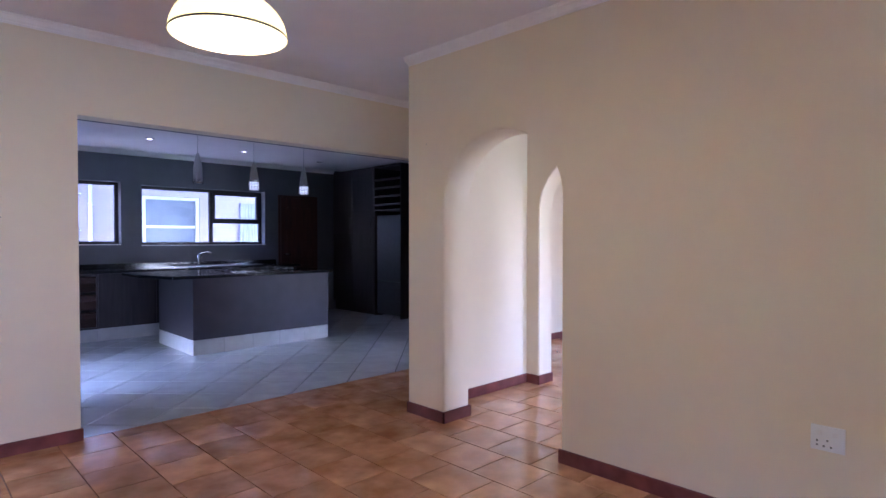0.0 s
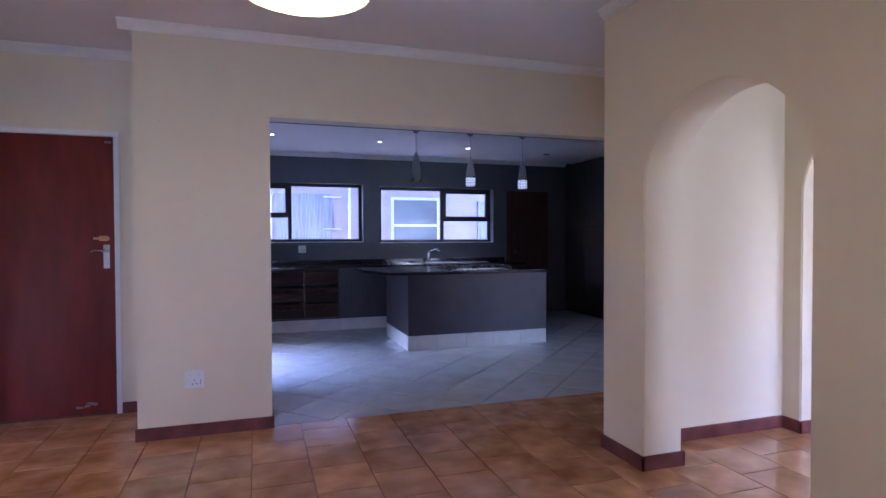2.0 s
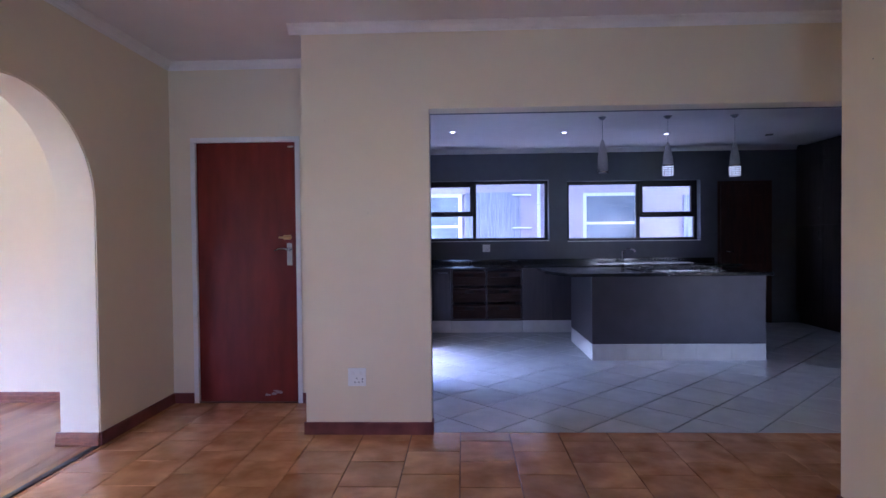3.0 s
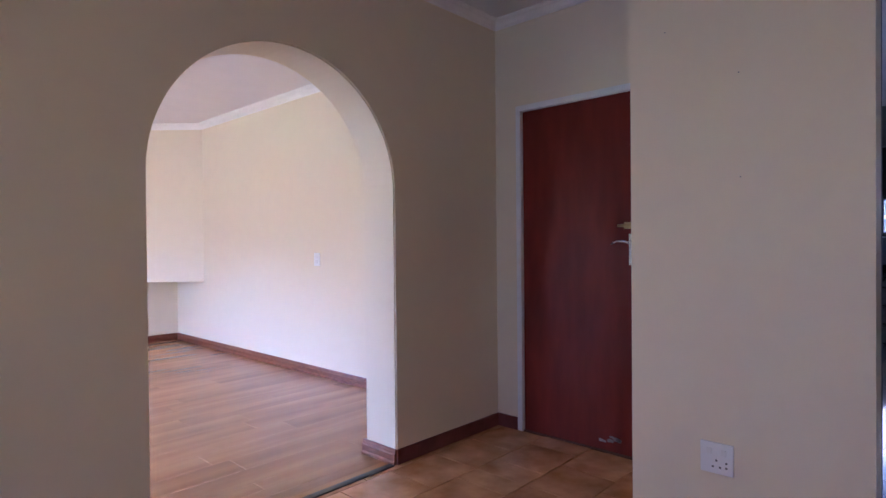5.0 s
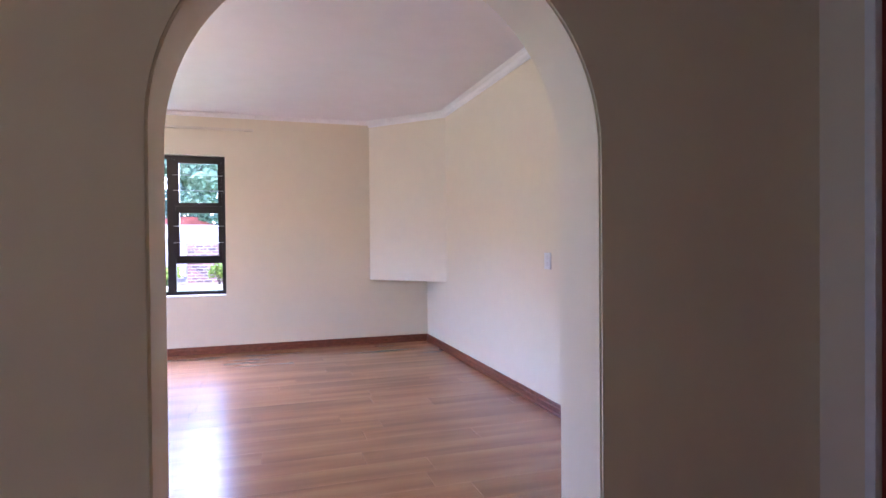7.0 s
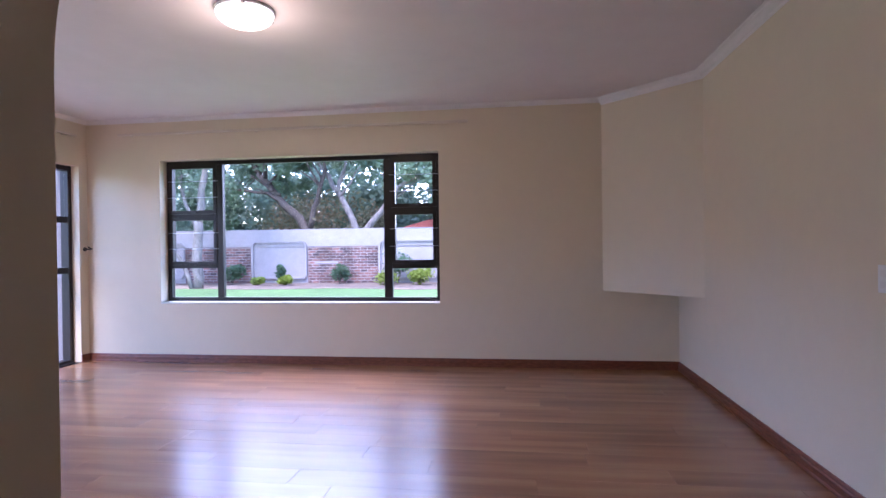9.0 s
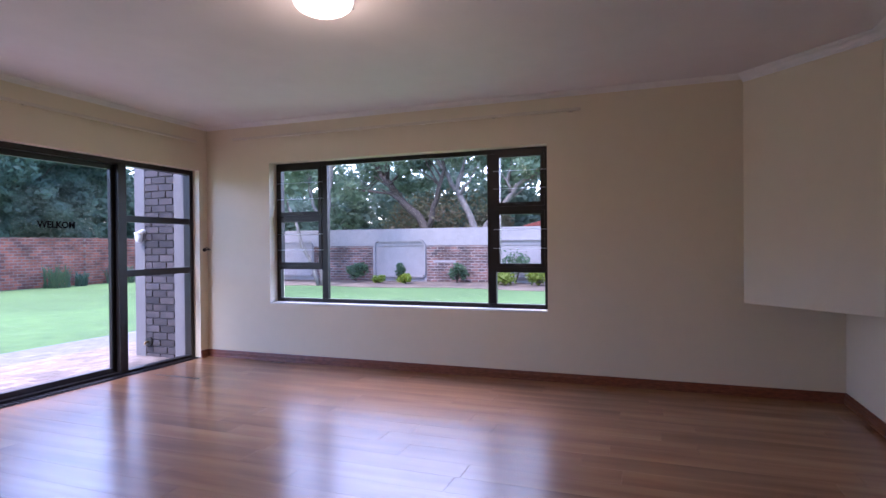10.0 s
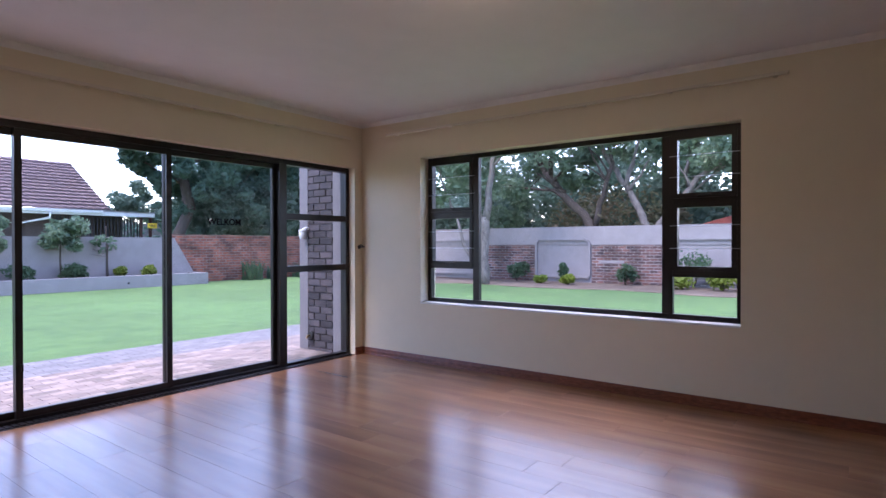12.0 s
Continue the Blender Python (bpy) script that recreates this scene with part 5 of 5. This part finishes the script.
# ---- plants ----
def leaf_cloud(bm, centres, count, size, rng, flat=0.75):
    """Scatters small folded leaves in the shells of overlapping clumps."""
    for _ in range(count):
        c, r = centres[rng.randrange(len(centres))]
        d = Vector((rng.gauss(0, 1), rng.gauss(0, 1), rng.gauss(0, 1))).normalized() * r * (rng.random() ** 0.35)
        p = Vector(c) + Vector((d.x, d.y, d.z * flat))
        u = Vector((rng.gauss(0, 1), rng.gauss(0, 1), rng.gauss(0, 0.6))).normalized()
        v = u.orthogonal().normalized()
        v = (v * math.cos(rng.uniform(0, 6.3)) + u.cross(v) * math.sin(rng.uniform(0, 6.3))).normalized()
        s = size * rng.uniform(0.55, 1.3)
        a, b, e, f = p - u * s, p + v * s * 0.45, p + u * s, p - v * s * 0.45
        q = [bm.verts.new(x) for x in (a, b, e, f)]
        bm.faces.new(q)


def limb(bm, p, q, r0, r1, rng, bend=0.12, n=6):
    p, q = Vector(p), Vector(q)
    d = (q - p).length
    pts, rad = [], []
    for i in range(n + 1):
        t = i / n
        w = Vector((rng.uniform(-1, 1), rng.uniform(-1, 1), rng.uniform(-0.5, 0.5))) * bend * d * 0.25 * (0 if i in (0, n) else 1)
        pts.append(p.lerp(q, t) + w)
        rad.append(r0 + (r1 - r0) * t)
    tube(bm, pts, rad, 9)


def tree(name, label, limbs, clumps, leaves, size, bark, leaf, seed, flat=0.75):
    rng = random.Random(seed)
    t = thing(name, label, "tree")
    bm = bmesh.new()
    for p, q, r0, r1 in limbs:
        limb(bm, p, q, r0 * 0.72, r1 * 0.72, rng)
        for _ in range(3):
            s = Vector(p).lerp(Vector(q), rng.uniform(0.45, 0.95))
            if s.z > 2.4:
                e = s + Vector((rng.uniform(-0.5, 0.5), rng.uniform(-1.5, 1.5), rng.uniform(0.5, 1.7)))
                limb(bm, s, e, r1 * 0.5, 0.015, rng)
    part("trunk", bm, bark, t)
    # fine twigs and leaves
    bm = bmesh.new()
    sub = []
    for c, r in clumps:
        for _ in range(9):
            d = Vector((rng.gauss(0, 1), rng.gauss(0, 1), rng.gauss(0, 0.8))).normalized() * r * 0.75
            sub.append((tuple(Vector(c) + d), r * rng.uniform(0.28, 0.5)))
    leaf_cloud(bm, sub, leaves, size, rng, flat)
    part("crown", bm, leaf, t)
    return t


# spreading tree behind the west wall
tree("shade_tree", "large spreading tree with forked brown limbs and airy green leaves",
     [((-22.5, -3.9, GROUND), (-22.3, -4.1, 1.6), 0.34, 0.30), ((-22.3, -4.1, 1.5), (-22.4, -6.6, 4.3), 0.28, 0.17), ((-22.4, -6.5, 4.2), (-23.0, -8.6, 7.4), 0.17, 0.08), ((-22.4, -6.3, 4.1), (-22.2, -6.2, 7.5), 0.14, 0.06),
      ((-22.35, -4.4, 1.9), (-22.2, -3.6, 4.4), 0.18, 0.10), ((-22.2, -3.6, 4.3), (-22.5, -4.5, 7.4), 0.10, 0.05), ((-22.3, -5.6, 3.4), (-22.6, -8.9, 3.9), 0.10, 0.04)],
     [((-22.8, -8.5, 4.6), 1.7), ((-22.6, -6.0, 5.6), 1.8), ((-22.9, -10.5, 5.6), 1.8), ((-22.3, -4.0, 6.6), 1.8), ((-23.6, -7.2, 7.2), 2.2), ((-22.6, -5.2, 4.3), 0.9), ((-23.5, -3.2, 5.4), 1.6), ((-23.5, -9.3, 3.4), 1.4)], 12500, 0.14, M_BARK, M_LEAF, 21)
tree("shade_tree", "spreading tree with a pale V-shaped fork and airy leaves",
     [((-22.4, -2.1, GROUND), (-22.3, -2.2, 1.7), 0.30, 0.28), ((-22.3, -2.25, 1.6), (-22.5, -3.6, 4.2), 0.22, 0.13), ((-22.5, -3.6, 4.1), (-22.7, -4.9, 6.8), 0.13, 0.06), ((-22.3, -2.1, 1.6), (-22.2, -0.6, 3.6), 0.21, 0.13),
      ((-22.2, -0.7, 3.5), (-22.4, 1.6, 5.0), 0.12, 0.05), ((-22.2, -0.9, 3.3), (-22.4, -0.9, 6.6), 0.12, 0.05), ((-22.45, -3.2, 3.4), (-22.4, -2.4, 6.4), 0.10, 0.04)],
     [((-22.6, -2.2, 5.6), 1.7), ((-22.4, 0.6, 4.9), 1.6), ((-22.8, 2.2, 4.7), 1.6), ((-23.3, -0.6, 7.4), 2.4), ((-22.4, 1.8, 3.3), 1.2), ((-23.4, -1.2, 4.8), 1.5), ((-22.8, 1.0, 6.4), 1.6)], 12000, 0.14, M_PALEBARK, M_LEAF, 22)
# pale multi-stemmed tree inside the garden
tree("garden_tree", "slender pale-barked tree standing in the soil bed",
     [((-17.4, -6.35, GROUND), (-17.4, -6.3, 2.2), 0.25, 0.19), ((-17.4, -6.3, 2.1), (-17.6, -5.9, 5.2), 0.19, 0.09), ((-17.4, -6.3, 1.7), (-17.3, -7.2, 4.6), 0.10, 0.05), ((-17.3, -6.5, GROUND), (-17.2, -7.6, 2.6), 0.10, 0.06), ((-17.2, -7.6, 2.5), (-17.1, -8.3, 4.6), 0.06, 0.03)],
     [((-17.3, -7.4, 4.3), 1.3), ((-17.5, -6.1, 5.0), 1.2), ((-17.1, -8.6, 4.7), 1.3), ((-17.0, -9.6, 3.7), 1.0), ((-17.4, -8.2, 3.1), 0.7)], 7000, 0.12, M_PALEBARK, M_LEAF, 23)
# dark conifer behind the boundary wall
tree("conifer", "tall dark conifer with layered heavy boughs",
     [((-13.9, -19.4, GROUND), (-13.8, -19.5, 9.0), 0.40, 0.15)] + [((-13.85, -19.5, z), (-13.85 + dx, -19.5 + dy, z + 0.7), 0.10, 0.03) for z, dx, dy in ((3.2, -2.4, 1.0), (3.9, 2.0, 0.6), (4.8, -2.8, -0.4), (5.6, 2.2, 0.8), (6.4, -2.0, 0.9))],
     [((-12.4, -18.9, 5.0), 1.15), ((-11.9, -18.8, 5.9), 1.3), ((-13.0, -19.0, 4.4), 0.9), ((-15.2, -18.6, 4.2), 1.5), ((-16.4, -18.8, 4.9), 1.6), ((-14.8, -18.7, 5.9), 1.7), ((-17.0, -19.0, 3.4), 1.3), ((-15.9, -18.6, 3.0), 1.1),
      ((-18.0, -19.3, 5.0), 1.9), ((-14.3, -19.5, 6.9), 1.5), ((-16.4, -19.3, 6.4), 1.7), ((-14.3, -20.2, 3.3), 1.3), ((-17.6, -19.8, 2.4), 1.4), ((-15.4, -20.2, 2.2), 1.3)], 68000, 0.14, M_BARK, M_CONIFER, 24)
tree("background_tree", "rounded green tree beyond the neighbouring carport",
     [((-17.5, -32.0, GROUND), (-17.4, -32.0, 3.2), 0.3, 0.15)], [((-16.5, -32, 3.1), 1.2), ((-18.3, -32, 3.6), 1.3), ((-17.4, -32, 4.2), 1.2), ((-15.6, -31.5, 2.6), 1.0), ((-19.6, -32, 3.0), 1.3)], 6000, 0.17, M_BARK, M_FARLEAF, 25)


def far_belt(label, rows, leaf, seed, size=0.22, each=330):
    """A belt of far woodland, joined, as nobody could count its trees."""
    rng = random.Random(seed)
    bm = bmesh.new()
    cl = []
    for (x0, y0, x1, y1, zlo, zhi, n) in rows:
        for k in range(n):
            t = (k + rng.random()) / n
            cl.append(((x0 + (x1 - x0) * t + rng.uniform(-1, 1), y0 + (y1 - y0) * t + rng.uniform(-1, 1), rng.uniform(zlo, zhi)), rng.uniform(0.9, 2.1)))
    leaf_cloud(bm, cl, each * len(cl), size, rng, 0.8)
    return solid("far_trees", bm, leaf, label, "woodland", "stuff")


far_belt("dark green trees crowding behind the garden wall", [(-28.0, -26, -28.0, 3, 0.8, 3.4, 80), (-28, -26, -28, 3, 2.0, 5.0, 34), (-31, -28, -31, 2, 4.0, 10.5, 40)], M_FARLEAF, 31)
far_belt("dark green trees behind the red brick wall", [(-27, -22.5, -15, -22.5, 0.8, 5.5, 34), (-29, -19, -18, -25, 3.0, 8.5, 30), (-15, -25, -8, -29.5, 0.3, 1.6, 16)], M_CONIFER, 32)
far_belt("rust-tinged shrubs behind the garden wall", [(-25, -7.5, -25, -1.5, 1.6, 2.9, 4)], M_RUSTLEAF, 33, 0.11, 1100)


def shrub(x, y, z, r, h, leaf, label, seed, size=0.07, count=700):
    rng = random.Random(seed)
    t = thing("shrub", label, "shrub")
    bm = bmesh.new()
    for k in range(6):
        a = 2 * math.pi * k / 6 + rng.random()
        tube(bm, [(x, y, z), (x + math.cos(a) * r * 0.5, y + math.sin(a) * r * 0.5, z + h * 0.75)], [0.012, 0.005], 5)
    part("stems", bm, M_BARK, t)
    bm = bmesh.new()
    leaf_cloud(bm, [((x + rng.uniform(-0.5, 0.5) * r, y + rng.uniform(-0.5, 0.5) * r, z + h * rng.uniform(0.35, 0.75)), r * rng.uniform(0.35, 0.6)) for _ in range(9)], count, size, rng, 0.9)
    part("foliage", bm, leaf, t)


bed = GROUND + 0.01
for k, (y, r, h, leaf, label) in enumerate(((-6.2, 0.45, 0.75, M_SHRUB, "dark green rounded shrub by the garden wall"), (-2.17, 0.45, 0.8, M_SHRUB, "dark green rounded shrub by the garden wall"), (-4.37, 0.26, 0.85, M_SHRUB, "green shrub in front of a wall niche"),
                                        (-4.88, 0.26, 0.34, M_LIME, "small lime-green shrub in the bed"), (-3.87, 0.26, 0.34, M_LIME, "small lime-green shrub in the bed"), (-0.07, 0.66, 1.2, M_SHRUB, "large green shrub in front of a wall niche"),
                                        (-0.24, 0.50, 0.5, M_LIME, "lime-green shrub at the edge of the bed"), (0.85, 0.56, 0.6, M_LIME, "lime-green shrub at the edge of the bed"), 
                                        (2.4, 0.45, 0.7, M_LIME, "lime-green shrub at the edge of the bed"))):
    shrub(-18.75 if leaf is M_LIME else -19.4, y, bed, r, h, leaf, label, 100 + k)
for k, (x, r, h, leaf, label) in enumerate(((-8.05, 0.42, 0.38, M_SHRUB, "low olive-green shrub in the planter"), (-9.35, 0.26, 0.32, M_LIME, "small bright green shrub in the planter"), (-10.25, 0.28, 0.32, M_LIME, "small bright green shrub in the planter"),
                                        (-6.7, 0.40, 0.40, M_SHRUB, "low olive-green shrub in the planter"))):
    shrub(x, -15.0, 0.25, r, h, leaf, label, 130 + k)


def standard_tree(x, y, z, stem, r, label, seed, sparse=False):
    rng = random.Random(seed)
    t = thing("standard_tree", label, "small tree")
    bm = bmesh.new()
    tube(bm, [(x, y, z), (x + 0.02, y, z + stem * 0.5), (x, y, z + stem + r * 0.6)], [0.028, 0.024, 0.014], 7)
    if sparse:
        tube(bm, [(x + 0.05, y, z), (x + 0.05, y, z + stem + 0.75)], 0.014, 6)
        for k in range(6):
            a = rng.uniform(0, 6.3)
            tube(bm, [(x, y, z + stem * (0.75 + 0.08 * k)), (x + math.cos(a) * 0.5, y + math.sin(a) * 0.2, z + stem * (0.85 + 0.1 * k))], [0.01, 0.004], 5)
    part("trunk", bm, M_BARK, t)
    bm = bmesh.new()
    cl = [((x + rng.uniform(-0.75, 0.75) * r, y + rng.uniform(-0.5, 0.5) * r, z + stem + r * rng.uniform(-0.3, 0.9)), r * rng.uniform(0.25, 0.5)) for _ in range(14 if not sparse else 7)]
    if sparse:
        cl = [(c, 0.16) for c, _ in cl]
    leaf_cloud(bm, cl, 1700 if not sparse else 150, 0.09, rng)
    part("crown", bm, M_LEAF, t)


standard_tree(-7.7, -15.05, 0.25, 1.15, 0.74, "small standard tree with a bushy green head in the planter", 141)
standard_tree(-5.7, -15.05, 0.25, 1.15, 0.74, "small standard tree with a bushy green head in the planter", 142)
standard_tree(-9.0, -15.05, 0.25, 0.85, 0.5, "thin staked sapling with sparse leaves in the planter", 143, True)


def strap_plant(x, y, r, h, label, seed, material):
    rng = random.Random(seed)
    t = thing("strap_plant", label, "plant")
    bm = bmesh.new()
    for _ in range(90):
        a, l = rng.uniform(0, 6.3), h * rng.uniform(0.6, 1.1)
        o = Vector((x + rng.uniform(-0.4, 0.4) * r, y + rng.uniform(-0.4, 0.4) * r, GROUND))
        d = Vector((math.cos(a), math.sin(a), 0))
        s = Vector((-d.y, d.x, 0)) * 0.022
        k = rng.uniform(0.15, 0.7) * r
        pts = [o, o + d * k * 0.3 + Vector((0, 0, l * 0.6)), o + d * k + Vector((0, 0, l * 0.95))]
        v = [bm.verts.new(p + w) for p, w in ((pts[0], s), (pts[0], -s), (pts[1], s), (pts[1], -s), (pts[2], s * 0.1))]
        bm.faces.new((v[0], v[1], v[3], v[2]))
        bm.faces.new((v[2], v[3], v[4]))
    part("leaves", bm, material, t)


strap_plant(-14.2, -15.0, 0.75, 0.85, "clump of tall blue-green strap leaves by the red wall", 151, M_SHRUB)
strap_plant(-15.1, -15.0, 0.4, 0.55, "clump of dark strap leaves by the red wall", 152, M_CONIFER)
strap_plant(-16.8, -15.0, 0.95, 0.75, "clump of green strap leaves by the red wall", 153, M_SHRUB)




# ---- floor pieces ----
def clip_rect(poly, x0, x1, y0, y1):
    """Cuts a convex polygon to a rectangle."""
    for ax, lim, keep in ((0, x0, 1), (0, x1, -1), (1, y0, 1), (1, y1, -1)):
        out = []
        for p, q in zip(poly, poly[1:] + poly[:1]):
            ip, iq = (p[ax] - lim) * keep >= 0, (q[ax] - lim) * keep >= 0
            if ip:
                out.append(p)
            if ip != iq:
                t = (lim - p[ax]) / (q[ax] - p[ax])
                out.append((p[0] + (q[0] - p[0]) * t, p[1] + (q[1] - p[1]) * t))
        poly = out
        if len(poly) < 3:
            return []
    return poly


def slab(bm, poly, z0, z1, inset=0.0012):
    """A flat piece with a slightly eased top edge."""
    c = Vector((sum(p[0] for p in poly) / len(poly), sum(p[1] for p in poly) / len(poly)))
    lo = [bm.verts.new((p[0], p[1], z0)) for p in poly]
    mid = [bm.verts.new((p[0], p[1], z1 - 0.001)) for p in poly]
    hi = [bm.verts.new((*(Vector(p) + (c - Vector(p)).normalized() * inset * 1.4), z1)) for p in poly]
    n = len(poly)
    for a, b in ((lo, mid), (mid, hi)):
        for i in range(n):
            bm.faces.new((a[i], a[(i + 1) % n], b[(i + 1) % n], b[i]))
    bm.faces.new(hi)


def lay(name, polys, z0, z1, material, parent, limit=300, rest_label=""):
    """Pieces of a floor: those listed first are objects of their own, the others one joined part."""
    cache = {}
    for poly in polys[:limit]:
        cx, cy = poly[0]
        key = tuple((round(p[0] - cx, 4), round(p[1] - cy, 4)) for p in poly)
        if key not in cache:
            bm = bmesh.new()
            slab(bm, list(key), z0, z1)
            cache[key] = finish(bm, name, material)
        ob = new(name, cache[key])
        ob.location = (cx, cy, random.uniform(-0.00015, 0.00015))
        ob.parent = parent
    if len(polys) > limit:
        bm = bmesh.new()
        for poly in polys[limit:]:
            slab(bm, poly, z0, z1)
        ob = part(name + "_field", bm, material, parent, rest_label)
        tagged(ob, kind="stuff")


def rect(x0, y0, x1, y1):
    return [(x0, y0), (x1, y0), (x1, y1), (x0, y1)]


floor_d, floor_k, floor_l = bpy.data.objects["floor_dining"], bpy.data.objects["floor_kitchen"], bpy.data.objects["floor_lounge"]
g = 0.003
polys = []
TX, TY = 0.3155, 0.330
for i in range(-8, 27):
    x0 = 1.39 + i * TX
    off = 0.0 if i % 2 else TY * 0.52
    for j in range(-22, 6):
        y0 = 4.825 + j * TY - off
        t = rect(x0 + g, y0 + g, x0 + TX - g, y0 + TY - g)
        areas = ((XW, 9.5, SY, 4.983),) + (((XW, 0.70, 4.983, YD + 0.02),) if x0 < 0.7 else ())
        for area in areas:
            p = clip_rect(t, *area)
            if len(p) >= 3 and abs(max(v[0] for v in p) - min(v[0] for v in p)) > 0.02 and abs(max(v[1] for v in p) - min(v[1] for v in p)) > 0.02:
                polys.append(p)
polys.sort(key=lambda p: (p[0][0] - 1.9) ** 2 + (p[0][1] - 3.4) ** 2)
lay("tile", polys, -0.008, 0.0, M_TERRA, floor_d, 300, "terracotta tiles further off")

polys = []
KT, s = 0.402, math.sqrt(0.5)
for i in range(-14, 22):
    for j in range(-14, 22):
        ox, oy = 1.625 + (i - j) * KT * s, 4.985 + (i + j) * KT * s
        d = KT * s - g * 2.1
        p = clip_rect([(ox, oy - d), (ox + d, oy), (ox, oy + d), (ox - d, oy)], 0.97, KX + 0.66, 4.987, KY)
        if len(p) >= 3 and max(v[0] for v in p) - min(v[0] for v in p) > 0.03 and max(v[1] for v in p) - min(v[1] for v in p) > 0.03:
            polys.append(p)
polys.sort(key=lambda p: (p[0][0] - 2.5) ** 2 + (p[0][1] - 5.5) ** 2)
lay("tile", polys, -0.006, 0.0005, M_KTILE, floor_k, 300)

polys = []
PW, PL = 0.193, 1.29
for i in range(60):
    x0 = LX0 + 0.004 + i * PW
    y = LY0 - 0.1 - random.uniform(0, PL)
    while y < LY1:
        p = clip_rect(rect(x0 + 0.0003, y + 0.0003, x0 + PW - 0.0003, y + PL - 0.0003), LX0, XL, LY0 - 0.02, LY1)
        if len(p) >= 3:
            polys.append(p)
        y += PL
    if XL > x0 + PW:
        continue
for i in range(3):
    x0 = XL + i * 0.085
    polys.append(rect(x0 + 0.0006, 3.498, min(x0 + 0.085, XW - 0.03) - 0.0006, 4.711))
polys.sort(key=lambda p: (p[0][0] + 2.6) ** 2 + (p[0][1] - 2.6) ** 2)
lay("plank", polys, -0.008, 0.0, M_PLANK, floor_l, 300, "laminate boards further off")

# pavers of the patio
pave = bpy.data.objects["pavement"]
polys = []
for r in range(24):
    y0 = LY0 - 0.27 - (r + 1) * 0.109
    x = -9.0 + (0.11 if r % 2 else 0.0)
    while x < 0.5:
        polys.append(rect(x + 0.003, y0 + 0.003, x + 0.217, y0 + 0.106))
        x += 0.22
grey = [p for p in polys if p[0][1] < -2.62]
polys = [p for p in polys if p[0][1] >= -2.62]
for some in (polys, grey):
    some.sort(key=lambda p: (p[0][0] + 3.9) ** 2 * 0.5 + (p[0][1] + 1.4) ** 2)
lay("paver", polys, -0.08, -0.062, M_PAVER, pave, 300, "brick pavers further off")
lay("grey_paver", grey, -0.08, -0.064, M_PAVER_GREY, pave, 150, "grey pavers further off")
